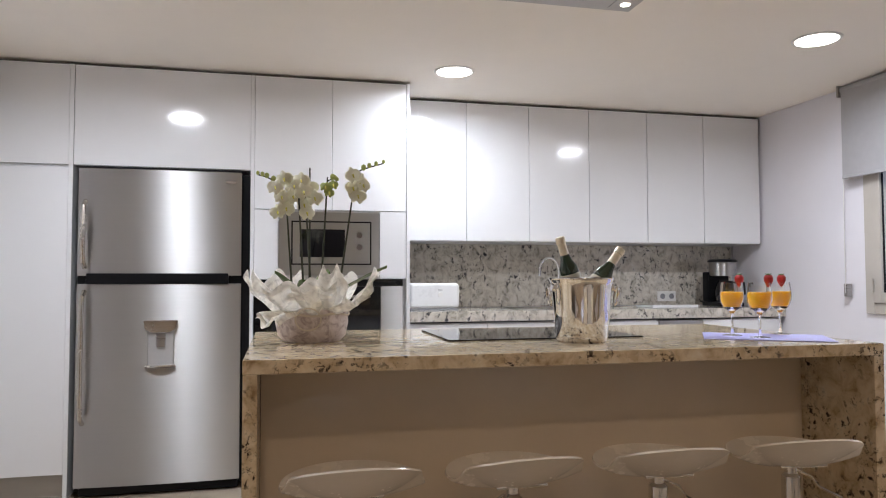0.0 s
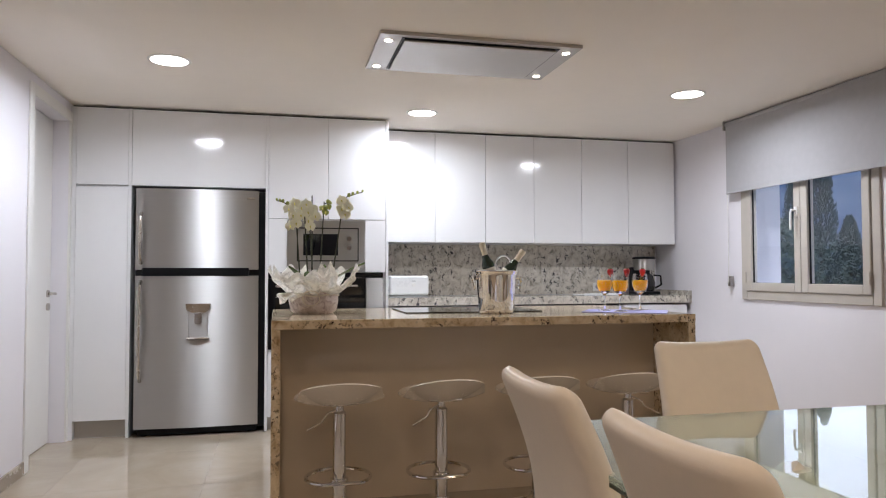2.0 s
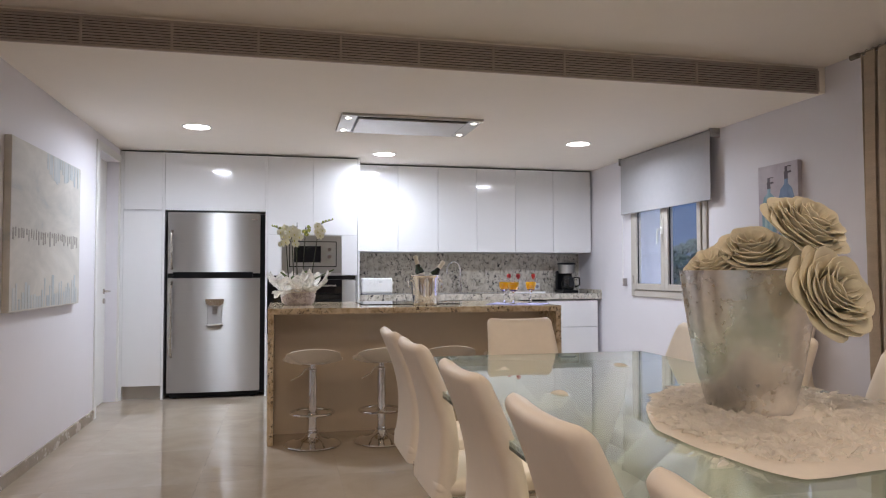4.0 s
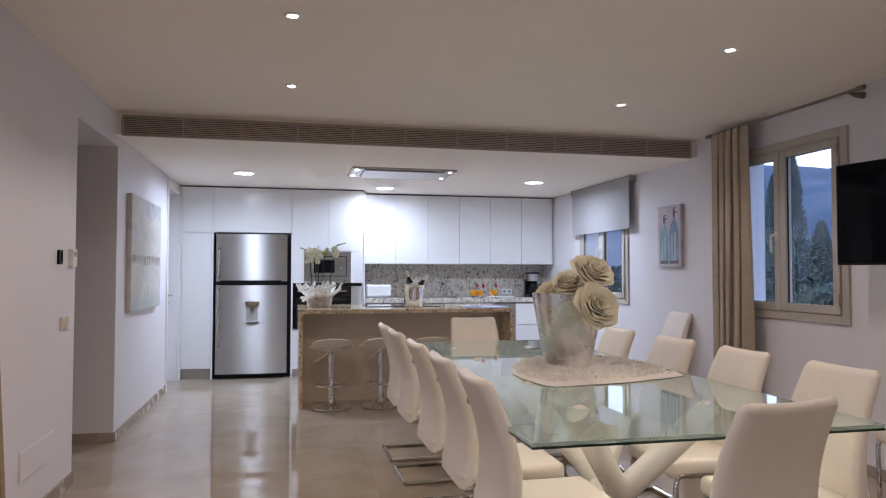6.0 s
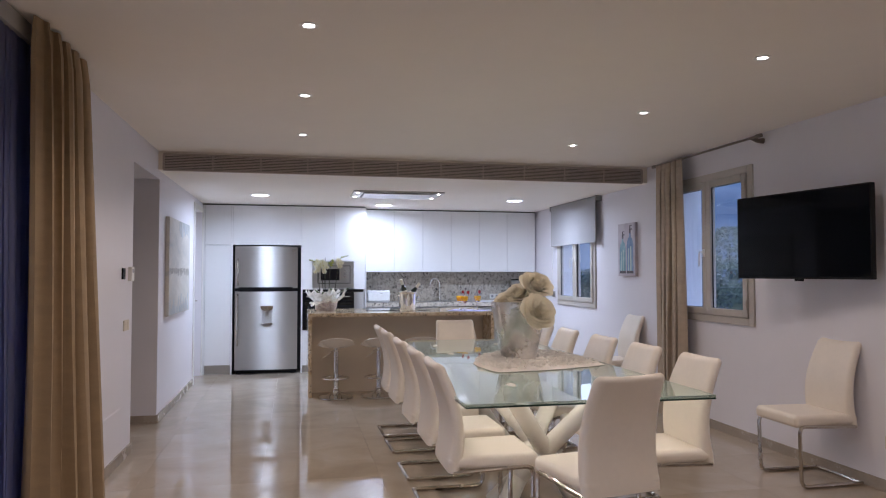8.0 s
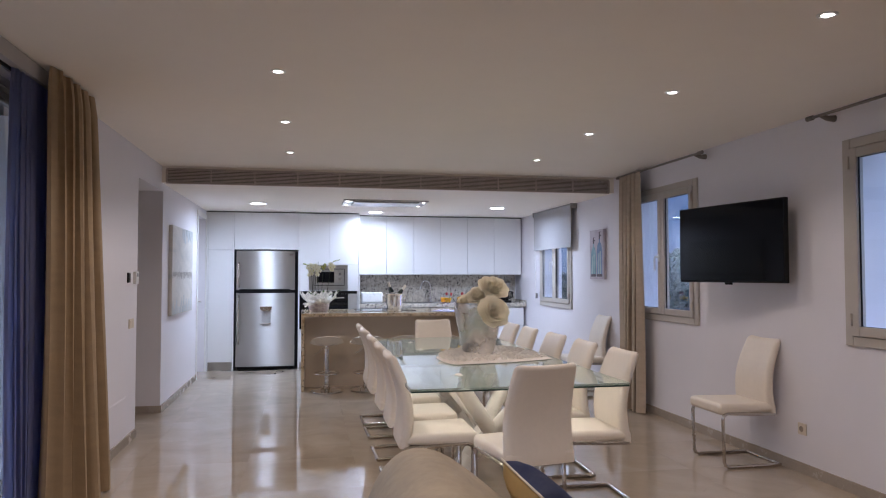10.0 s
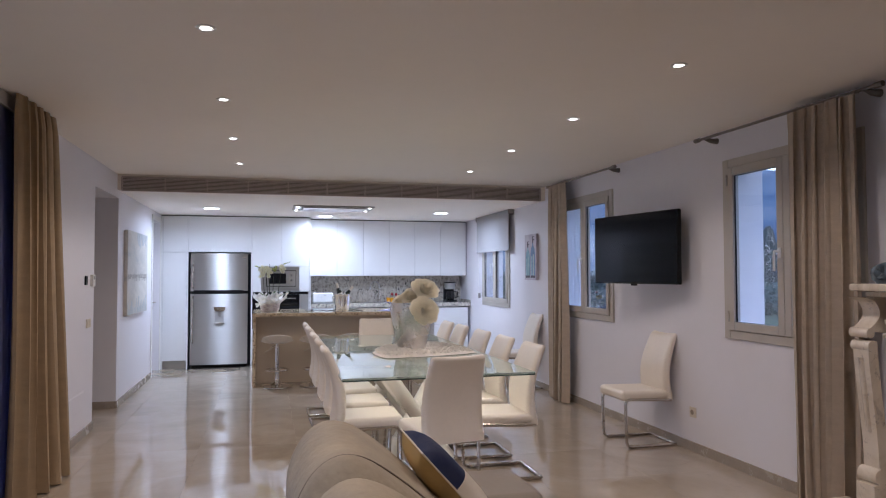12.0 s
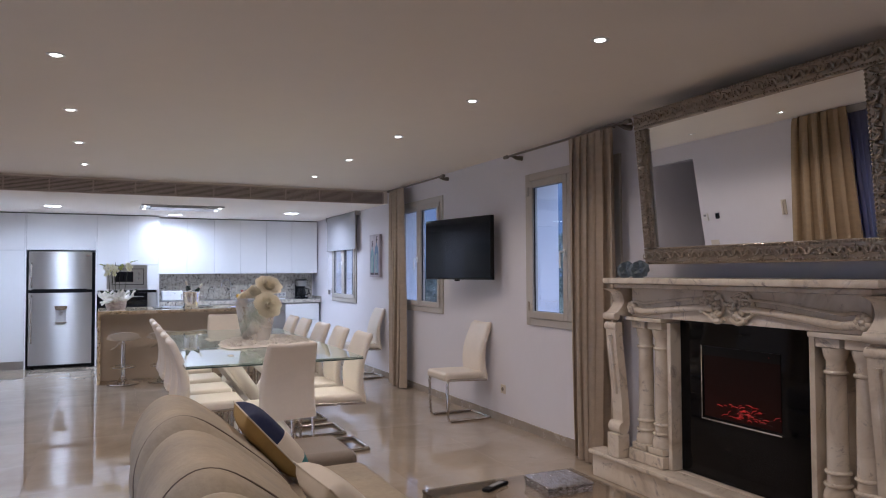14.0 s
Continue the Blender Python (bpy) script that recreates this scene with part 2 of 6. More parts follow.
# ---- helpers for building ----
def box(bm, x0, x1, y0, y1, z0, z1, bevel=0.0, seg=2):
    r = bmesh.ops.create_cube(bm, size=1.0, matrix=Matrix.Translation(((x0 + x1) / 2, (y0 + y1) / 2, (z0 + z1) / 2)) @ Matrix.Diagonal((x1 - x0, y1 - y0, z1 - z0, 1)))
    if bevel:
        edges = list({e for v in r["verts"] for e in v.link_edges})
        bmesh.ops.bevel(bm, geom=edges, offset=bevel, segments=seg, profile=0.5, affect="EDGES")
    return bm


def boxed(*a, **k):
    return box(bmesh.new(), *a, **k)


def tube(bm, pts, r, seg=10, closed=False, caps=True, r2=None):
    """A round bar along points, with radius r (or from r to r2)."""
    pts = [Vector(p) for p in pts]
    n = len(pts)
    rings, up = [], None
    for i, p in enumerate(pts):
        a = pts[(i - 1) % n] if closed or i > 0 else p
        b = pts[(i + 1) % n] if closed or i < n - 1 else p
        d = (b - a).normalized()
        if up is None:
            up = d.orthogonal().normalized()
        up = (up - d * up.dot(d)).normalized()
        side = d.cross(up)
        rad = r if r2 is None else r + (r2 - r) * i / (n - 1)
        rings.append([bm.verts.new(p + rad * (math.cos(2 * math.pi * k / seg) * up + math.sin(2 * math.pi * k / seg) * side)) for k in range(seg)])
    for i in range(n if closed else n - 1):
        A, B = rings[i], rings[(i + 1) % n]
        for k in range(seg):
            bm.faces.new((A[k], A[(k + 1) % seg], B[(k + 1) % seg], B[k]))
    if caps and not closed:
        bm.faces.new(rings[0][::-1])
        bm.faces.new(rings[-1])
    return bm


def tubed(*a, **k):
    return tube(bmesh.new(), *a, **k)


def lathe(bm, profile, seg=32, at=(0, 0, 0)):
    """Turns a profile of (radius, height) round the z axis."""
    rings = []
    for r, z in profile:
        if r < 1e-5:
            rings.append([bm.verts.new((at[0], at[1], at[2] + z))])
        else:
            rings.append([bm.verts.new((at[0] + r * math.cos(2 * math.pi * k / seg), at[1] + r * math.sin(2 * math.pi * k / seg), at[2] + z)) for k in range(seg)])
    for A, B in zip(rings, rings[1:]):
        for k in range(seg):
            a, b, c, d = A[k % len(A)], A[(k + 1) % len(A)], B[(k + 1) % len(B)], B[k % len(B)]
            f = list(dict.fromkeys((a, b, c, d)))
            if len(f) > 2:
                bm.faces.new(f)
    return bm


def turned(*a, **k):
    return lathe(bmesh.new(), *a, **k)


def sheet(nu, nv, f, bm=None):
    """A grid of (nu+1) x (nv+1) points given by f(u, v), u and v from 0 to 1."""
    bm = bm or bmesh.new()
    g = [[bm.verts.new(f(i / nu, j / nv)) for j in range(nv + 1)] for i in range(nu + 1)]
    for i in range(nu):
        for j in range(nv):
            bm.faces.new((g[i][j], g[i + 1][j], g[i + 1][j + 1], g[i][j + 1]))
    return bm


def thicken(bm, t):
    bmesh.ops.recalc_face_normals(bm, faces=bm.faces)
    bm.normal_update()
    bm.verts.ensure_lookup_table()
    verts, faces = list(bm.verts), list(bm.faces)
    rim = [e for e in bm.edges if len(e.link_faces) == 1]
    low = {v: bm.verts.new(v.co - v.normal * t) for v in verts}
    for f in faces:
        bm.faces.new([low[v] for v in f.verts][::-1])
    for e in rim:
        a, b = e.verts
        bm.faces.new((a, b, low[b], low[a]))
    return bm


def flat_faces(me):
    """Normals weighted by area, so that large faces stay flat between rounded edges."""
    near = [[] for _ in me.vertices]
    for p in me.polygons:
        for v in p.vertices:
            near[v].append(p)
    out, limit = [], math.cos(radians(38))
    for p in me.polygons:
        for v in p.vertices:
            n = Vector()
            for q in near[v]:
                if q.normal.dot(p.normal) > limit:
                    n += q.normal * q.area
            out.append(n.normalized() if n.length > 1e-12 else p.normal.copy())
    me.normals_split_custom_set(out)


def mesh_of(name, bm, material, smooth=True):
    bmesh.ops.recalc_face_normals(bm, faces=bm.faces)
    me = bpy.data.meshes.new(name)
    bm.to_mesh(me)
    bm.free()
    me.materials.append(material)
    if smooth:
        me.polygons.foreach_set("use_smooth", [True] * len(me.polygons))
        me.set_sharp_from_angle(angle=radians(38))
        if len(me.polygons) <= 220:
            flat_faces(me)
    return me


def part(name, bm, material, parent, label="", smooth=True):
    ob = new(name, mesh_of(name, bm, material, smooth))
    ob.parent = parent
    if label:
        ob["label"] = label
    return ob


def thing(name, at, label, category, group="", turn=0):
    ob = new(name)
    ob.empty_display_size = 0.1
    ob.matrix_world = pose(*at, 0, 0, turn)
    return tagged(ob, label, category, group)


def solid(name, bm, material, at, label, category, group="", turn=0, smooth=True):
    ob = new(name, mesh_of(name, bm, material, smooth))
    ob.matrix_world = pose(*at, 0, 0, turn)
    return tagged(ob, label, category, group)


def setting(name, bm, material, label="", smooth=False):
    ob = new(name, mesh_of(name, bm, material, smooth))
    return tagged(ob, label, kind="structure")


# ---- the shell ----
XL, XR, YB, YF, ZC, ZK = -1.245, 3.735, 5.0, -10.6, 2.545, 2.372
BEAM = 1.057
WIN_Z0, WIN_Z1, WIN_W = 0.96, 2.31, 1.31
WINDOWS = [3.69, 0.565, -2.525]          # far edge of each opening
DOOR = (3.50, 4.25, 2.24)
PASS = (0.05, 1.13, 2.29)
GLAZ = (-7.4, -1.95, 2.44)

floor = setting("floor", boxed(-3.4, XR + 0.3, YF - 0.2, YB + 0.2, -0.12, -0.004), M_GROUT, "polished beige porcelain tile floor")
TS = 0.80
tile_mesh = mesh_of("tile", boxed(-TS / 2 + 0.0004, TS / 2 - 0.0004, -TS / 2 + 0.0004, TS / 2 - 0.0004, -0.010, 0.0, bevel=0.0003, seg=1), M_TILE, False)

bm = bmesh.new()
ys = [YF]
for y1 in sorted(WINDOWS):
    box(bm, XR, XR + 0.34, ys[-1], y1 - WIN_W, -0.1, ZC + 0.1)
    box(bm, XR, XR + 0.34, y1 - WIN_W, y1, -0.1, WIN_Z0)
    box(bm, XR, XR + 0.34, y1 - WIN_W, y1, WIN_Z1, ZC + 0.1)
    ys.append(y1)
box(bm, XR, XR + 0.34, ys[-1], YB + 0.2, -0.1, ZC + 0.1)
setting("wall_east", bm, M_WALL, "plain white painted wall with three window openings")
bm = bmesh.new()
W = XL - 0.20
box(bm, W, XL, YF, GLAZ[0], -0.1, ZC + 0.1)
box(bm, W, XL, GLAZ[0], GLAZ[1], GLAZ[2], ZC + 0.1)
box(bm, W, XL, GLAZ[1], PASS[0], -0.1, ZC + 0.1)
box(bm, W, XL, PASS[0], PASS[1], PASS[2], ZC + 0.1)
box(bm, W, XL, PASS[1], DOOR[0], -0.1, ZC + 0.1)
box(bm, W, XL, DOOR[0], DOOR[1], DOOR[2], ZC + 0.1)
box(bm, W, XL, DOOR[1], YB + 0.2, -0.1, ZC + 0.1)
setting("wall_west", bm, M_WALL, "plain white painted wall with passage and doorway")
setting("wall_north", boxed(XL - 0.2, XR + 0.34, YB, YB + 0.2, -0.1, ZC + 0.1), M_WALL, "white painted kitchen back wall")
setting("wall_south", boxed(XL - 0.2, XR + 0.34, YF - 0.2, YF, -0.1, ZC + 0.1), M_WALL, "plain white painted wall")
bm = bmesh.new()
box(bm, -3.3, W, PASS[1], PASS[1] + 0.15, -0.1, ZC)
box(bm, -3.3, W, PASS[0] - 1.2, PASS[0] - 1.05, -0.1, ZC)
box(bm, -3.45, -3.3, PASS[0] - 1.2, PASS[1] + 0.15, -0.1, ZC)
box(bm, W - 0.02, W, PASS[0] - 1.05, PASS[0], -0.1, ZC)
box(bm, -3.3, W, PASS[0] - 1.05, PASS[1], PASS[2], ZC)
setting("wall_passage", bm, M_WALL, "white painted walls of a side passage")
setting("wall_behind_door", boxed(W - 0.05, W - 0.01, DOOR[0] - 0.1, DOOR[1] + 0.1, 0, DOOR[2] + 0.1), M_WALL)
bm = bmesh.new()
box(bm, XL - 0.2, XR + 0.34, YF - 0.2, BEAM + 0.04, ZC, ZC + 0.2)
setting("ceiling", bm, M_CEIL, "smooth white painted living room ceiling")
bm = bmesh.new()
box(bm, XL, XR, BEAM, YB, ZK, ZC + 0.1)
setting("ceiling_kitchen", bm, M_CEIL, "lowered smooth white kitchen ceiling")

bm = bmesh.new()
H, T = 0.075, 0.012
for a, b in ((YF, GLAZ[0]), (GLAZ[1], PASS[0]), (PASS[1], DOOR[0] - 0.07), (DOOR[1] + 0.07, 4.29)):
    box(bm, XL, XL + T, a, b, 0, H)
box(bm, XR - T, XR, YF, -6.55, 0, H)
box(bm, XR - T, XR, -4.25, 4.43, 0, H)
box(bm, -3.3, XL, PASS[1] - T, PASS[1], 0, H)
box(bm, -3.3, W, PASS[0] - 1.05, PASS[0] - 1.05 + T, 0, H)
box(bm, XL, XR, YF, YF + T, 0, H)
setting("baseboard", bm, M_BASE, "taupe stone skirting along the walls")


# ---- windows ----
def rail_frame(bm, x0, x1, y0, y1, z0, z1, w, bevel=0.004):
    box(bm, x0, x1, y0, y0 + w, z0, z1, bevel, 1)
    box(bm, x0, x1, y1 - w, y1, z0, z1, bevel, 1)
    box(bm, x0, x1, y0 + w, y1 - w, z0, z0 + w, bevel, 1)
    box(bm, x0, x1, y0 + w, y1 - w, z1 - w, z1, bevel, 1)
    return bm


def window(i, y1):
    y0 = y1 - WIN_W
    ob = tagged(new(f"window_{i}"), "taupe aluminium casement window with two panes", kind="structure")
    ob.location = (XR, y0, WIN_Z0)
    w, h = WIN_W, WIN_Z1 - WIN_Z0
    part("window_frame", rail_frame(bmesh.new(), -0.018, 0.05, 0, w, 0, h, 0.065), M_WINFR, ob)
    mid = w / 2
    for k, (a, b) in enumerate(((0.067, mid - 0.002), (mid + 0.002, w - 0.067))):
        s = part("sash", rail_frame(bmesh.new(), -0.03, 0.03, a, b, 0.067, h - 0.067, 0.062), M_WINFR, ob)
        pane = part("pane", boxed(0.0, 0.006, a + 0.06, b - 0.06, 0.125, h - 0.125), M_GLASS, s, smooth=False)
        pane.visible_shadow = False
        part("gasket", rail_frame(bmesh.new(), -0.012, -0.001, a + 0.058, b - 0.058, 0.123, h - 0.123, 0.008, 0), M_BLACK, s)
        for z in (0.13, h - 0.2):
            part("hinge", tubed([(-0.036, a + 0.004 if k == 0 else b - 0.004, z), (-0.036, a + 0.004 if k == 0 else b - 0.004, z + 0.08)], 0.008), M_WINFR, s)
    bm = boxed(-0.042, -0.03, mid + 0.018, mid + 0.046, h * 0.44, h * 0.44 + 0.07, 0.004)
    tube(bm, [(-0.04, mid + 0.032, h * 0.44 + 0.045), (-0.075, mid + 0.032, h * 0.44 + 0.045), (-0.08, mid + 0.032, h * 0.44 + 0.02), (-0.08, mid + 0.032, h * 0.44 - 0.09)], 0.009, 8)
    part("handle", bm, M_RING, ob, "pale lever handle")


for i, y1 in enumerate(WINDOWS):
    window(i + 1, y1)


# ---- doors, blind, curtains ----
door = tagged(new("door_1"), "closed white panel door with a steel lever handle", kind="structure")
door.location = (XL, DOOR[0], 0)
dw = DOOR[1] - DOOR[0]
part("leaf", boxed(-0.14, -0.10, 0.005, dw - 0.005, 0.006, DOOR[2] - 0.004, 0.002, 1), M_RING, door)
bm = bmesh.new()
for a, b in ((-0.07, 0.0), (dw, dw + 0.07)):
    box(bm, -0.0, 0.014, a, b, 0, DOOR[2] + 0.07, 0.003, 1)
box(bm, 0.0, 0.014, 0, dw, DOOR[2], DOOR[2] + 0.07, 0.003, 1)
part("architrave", bm, M_RING, door)
bm = tubed([(-0.10, dw - 0.075, 1.03), (-0.05, dw - 0.075, 1.03), (-0.045, dw - 0.085, 1.03), (-0.045, dw - 0.19, 1.03)], 0.009)
tube(bm, [(-0.10, dw - 0.075, 1.03), (-0.088, dw - 0.075, 1.03)], 0.025, 18)
tube(bm, [(-0.10, dw - 0.075, 0.94), (-0.086, dw - 0.075, 0.94)], 0.025, 18)
part("handle", bm, M_NICKEL, door, "brushed steel lever handle and lock rose")

pdoor = tagged(new("door_2"), "grey closed door at the end of the passage", kind="structure")
pdoor.location = (-3.3, -0.55, 0)
part("leaf", boxed(0.0, 0.03, 0, 0.85, 0, 2.1, 0.003, 1), M_RING, pdoor)
part("handle", tubed([(0.03, 0.08, 1.0), (0.08, 0.08, 1.0), (0.08, 0.2, 1.0)], 0.01), M_NICKEL, pdoor)

blind = thing("roller_blind", (3.66, 3.78, 1.80), "grey fabric roller blind half lowered over window", "roller blind")
part("fabric", thicken(sheet(24, 6, lambda u, v: (0.004 * math.sin(u * 9) * (1 - v), -1.55 * u, 0.535 * v)), 0.003), M_BLIND, blind)
part("roller", tubed([(0.02, 0.01, 0.545), (0.02, -1.56, 0.545)], 0.026, 14), M_BLIND, blind)
part("bottom_bar", boxed(-0.008, 0.008, -1.55, 0.0, -0.012, 0.006, 0.003), M_BLIND, blind)
for y in (0.012, -1.575):
    part("bracket", boxed(-0.015, 0.075, y - 0.004, y + 0.012, 0.50, 0.59, 0.004), M_DSTEEL, blind)
part("cord", tubed([(0.03, 0.03, 0.52), (0.03, 0.035, -0.72)], 0.003, 6), M_RING, blind)
part("cord_holder", boxed(0.03, 0.068, 0.02, 0.05, -0.74, -0.66, 0.004), M_DSTEEL, blind)


def drape(w, h, folds, depth, seed, tuck=0.0, flare=0.0):
    """A hanging cloth of width w along -y and height h, with soft irregular pleats."""
    rnd = random.Random(seed)
    ph = [rnd.uniform(0, 6.3) for _ in range(4)]

    def f(u, v):
        s = u * folds * 2 * math.pi
        sharp = math.sin(s + 0.5 * math.sin(s * 0.37 + ph[0]) + 0.35 * math.sin(2.2 * v + ph[1] + u * 3))
        d = depth * (0.55 + 0.45 * (1 - v)) * (sharp + 0.28 * math.sin(2 * s + ph[2] + v))
        if v > 0.95:
            d *= 1 - 0.35 * (v - 0.95) / 0.05
        s += 0.9 * math.sin(u * 7 + ph[3]) * (1 - 0.5 * v)
        d += 0.02 * (1 - v) * math.sin(u * 5 + ph[0] + v * 2.5)
        wid = w * (1 + tuck * (1 - v) * (0.6 + 0.4 * math.sin(ph[3])))
        return (d, flare * (1 - v) ** 0.8 * (1 - u) - wid * u - 0.02 * math.sin(s * 2 + ph[1]), h * v + 0.006 * math.sin(s + ph[2]) * (v > 0.9))
    return thicken(sheet(folds * 16, 22, f), 0.004)


def curtain(y_rod0, y_rod1, y0, w, folds, seed, tuck=-0.06):
    ob = thing("curtain", (3.60, y0, 0.012), "taupe linen curtain drawn open on a metal rod", "curtain", "curtains on the window wall")
    part("cloth", drape(w, 2.468, folds, 0.040, seed, tuck), M_CURT, ob)
    rod = part("rod", tubed([(0.02, y_rod0 - y0, 2.482), (0.02, y_rod1 - y0, 2.482)], 0.010), M_ROD, ob, "slim satin metal rod")
    for y in (y_rod0, y_rod1):
        s = 1 if y == y_rod0 else -1
        part("finial", tubed([(0.02, y - y0, 2.482), (0.02, y - y0 + s * 0.055, 2.482)], 0.017, 14), M_ROD, rod)
        part("bracket", tubed([(0.02, y - y0 - s * 0.07, 2.482), (0.075, y - y0 - s * 0.07, 2.465), (0.130, y - y0 - s * 0.07, 2.465)], 0.013, 10, r2=0.024), M_ROD, rod)
    n = folds * 2
    for k in range(n):
        y = -w * (k + 0.5) / n
        part("ring", tubed([(0.02 + 0.016 * math.cos(a * math.pi / 6), y, 2.482 + 0.016 * math.sin(a * math.pi / 6)) for a in range(12)], 0.002, 5, closed=True), M_ROD, ob)
    return ob


curtain(0.66, -0.95, 0.62, 0.47, 5, 3, 0.16)
curtain(-2.38, -4.02, -3.36, 0.56, 6, 8, 0.10)

# glazed sliding door on the west side with its curtains
slider = tagged(new("door_3"), "dark-framed glazed sliding terrace door, closed", kind="structure")
slider.location = (XL - 0.12, GLAZ[0], 0)
gl = GLAZ[1] - GLAZ[0]
part("door_frame", rail_frame(bmesh.new(), -0.06, 0.06, 0, gl, 0.0, GLAZ[2], 0.05), M_DSTEEL, slider)
for k in range(3):
    a, b = 0.05 + k * (gl - 0.1) / 3, 0.05 + (k + 1) * (gl - 0.1) / 3
    s = part("sash", rail_frame(bmesh.new(), -0.02, 0.02, a, b, 0.05, GLAZ[2] - 0.05, 0.06), M_DSTEEL, slider)
    p = part("pane", boxed(-0.004, 0.004, a + 0.06, b - 0.06, 0.11, GLAZ[2] - 0.11), M_GLASS, s, smooth=False)
    p.visible_shadow = False
track = thing("curtain_track", (XL + 0.1, -1.90, 2.455), "pale curtain pelmet with a dark track", "curtain track")
bm = boxed(-0.075, -0.03, -5.4, 0, 0.0, 0.085, 0.003)
part("rail", bm, M_GREYREC, track)
part("channel", boxed(-0.09, -0.077, -5.4, 0, -0.012, 0.085, 0.002), M_BLACK, track)
drapeL = thing("curtain", (XL + 0.14, -1.86, 0.012), "heavy tan curtain gathered beside the terrace door", "curtain")
part("cloth", drape(0.69, 2.522, 5, 0.050, 21, 0.0, 0.34), M_TAN, drapeL)
sheer = thing("sheer_curtain", (XL + 0.045, -2.20, 0.012), "sheer blue-grey curtain behind the tan one", "curtain")
part("cloth", drape(0.60, 2.44, 9, 0.02, 33, 0.0), M_SHEER, sheer)

# ---- ceiling fittings ----
grille = thing("air_grille", (XL + 0.045, BEAM, 2.362), "long bronze linear air vent across the beam", "air vent")
GW, GH, NS = 4.87, 0.165, 11
part("backing", boxed(0.01, GW - 0.01, -0.004, -0.001, 0.008, GH - 0.008), M_DARK, grille)
bm = bmesh.new()
box(bm, 0, GW, -0.016, -0.0005, 0, 0.014, 0.002, 1)
box(bm, 0, GW, -0.016, -0.0005, GH - 0.014, GH, 0.002, 1)
part("frame", bm, M_FRAME, grille)
upright = mesh_of("divider", boxed(-0.006, 0.006, -0.017, -0.001, 0.014, GH - 0.014), M_FRAME, False)
slat = mesh_of("slat", boxed(0.006, GW / NS - 0.006, -0.015, -0.005, -0.0042, 0.0042), M_FRAME, False)
for k in range(NS + 1):
    o = new("divider", upright)
    o.parent, o.location = grille, (k * GW / NS, 0, 0)
    if k < NS:
        for j in range(9):
            o = new("slat", slat)
            o.parent, o.location = grille, (k * GW / NS, 0, 0.0225 + j * 0.0150)

for px, py in PANELS:
    ob = thing("ceiling_light", (px, py, ZK), "round white ceiling light, lit", "ceiling light", "kitchen ceiling lights")
    part("frame", turned([(0.088, -0.004), (0.112, -0.006), (0.118, -0.002), (0.118, 0.0)], 40), M_RING, ob)
    part("diffuser", turned([(0.0, -0.010), (0.07, -0.009), (0.1, -0.005)], 40), M_PANEL_ON, ob, "glowing white diffuser")
for px, py in SPOTS:
    ob = thing("downlight", (px, py, ZC), "small round recessed downlight, lit", "downlight", "living room downlights")
    part("rim", turned([(0.024, -0.002), (0.030, -0.006), (0.042, -0.005), (0.045, 0.0)], 28), M_RING, ob)
    part("bulb", turned([(0.0, -0.006), (0.018, -0.005), (0.025, -0.002)], 28), M_SPOT_ON, ob, "glowing warm bulb")

hood = thing("ceiling_hood", (0.68, 2.29, ZK), "flush stainless ceiling extractor hood with four spots", "extractor hood")
part("frame", boxed(0, 1.08, 0, 0.625, -0.020, 0.0, 0.004), M_HOOD, hood)
# black plate paints the shade in the gap round the hood panel
part("painted_gap_shade", boxed(0.115, 0.965, 0.035, 0.59, -0.022, -0.019), M_BLACK, hood)
part("panel", boxed(0.13, 0.95, 0.05, 0.575, -0.034, -0.023, 0.004), M_HOOD, hood)
for x in (0.055, 1.025):
    for y in (0.10, 0.55):
        part("spot", turned([(0.0, -0.023), (0.014, -0.023), (0.02, -0.021), (0.02, -0.019)], 20, (x, y, 0)), M_SPOT_ON, hood, "small lit spot")

# ---- kitchen units ----
YC, YU, YT = 4.30, 4.65, 4.40
UT = 2.355


def door_panel(parent, x0, x1, z0, z1, y=0.0, label=""):
    return part("door", boxed(x0 + 0.0018, x1 - 0.0018, y - 0.019, y - 0.001, z0 + 0.0018, z1 - 0.0018, 0.0015, 1), M_LACQ, parent, label)


def unit(name, x0, x1, y, z0, z1, doors, label, category="cabinet", group="kitchen cabinets", yback=YB, carcass=True):
    ob = thing(name, (x0, y, z0), label, category, group)
    if carcass:
        part("body", boxed(0.0006, x1 - x0 - 0.0006, 0.001, yback - y - 0.003, 0.0, z1 - z0), M_CARC, ob, smooth=False)
    for a, b, c, d in doors:
        door_panel(ob, a - x0, b - x0, c - z0, d - z0)
    return ob


unit("tall_cabinet", -1.205, -0.858, YC, 0.13, UT, [(-1.205, -0.858, 0.13, 1.786), (-1.205, -0.858, 1.80, UT)], "tall glossy white handleless larder cabinet", "tall cabinet")
unit("wall_cabinet", -0.836, 0.098, YC, 1.80, UT, [(-0.836, 0.098, 1.80, UT)], "wide glossy white cabinet above the refrigerator")
ov = unit("oven_cabinet", 0.118, 1.005, YC, 0.10, UT, [(0.118, 0.561, 1.577, UT), (0.561, 1.005, 1.577, UT), (0.118, 1.005, 0.10, 0.585)],
          "tall glossy white oven housing with two doors", "tall cabinet")
part("filler_panel", boxed(0.002, 0.135, -0.019, -0.001, 1.075, 1.473, 0.001, 1), M_LACQ, ov)
part("filler_panel", boxed(0.727, 0.885, -0.019, -0.001, 1.075, 1.473, 0.001, 1), M_LACQ, ov)
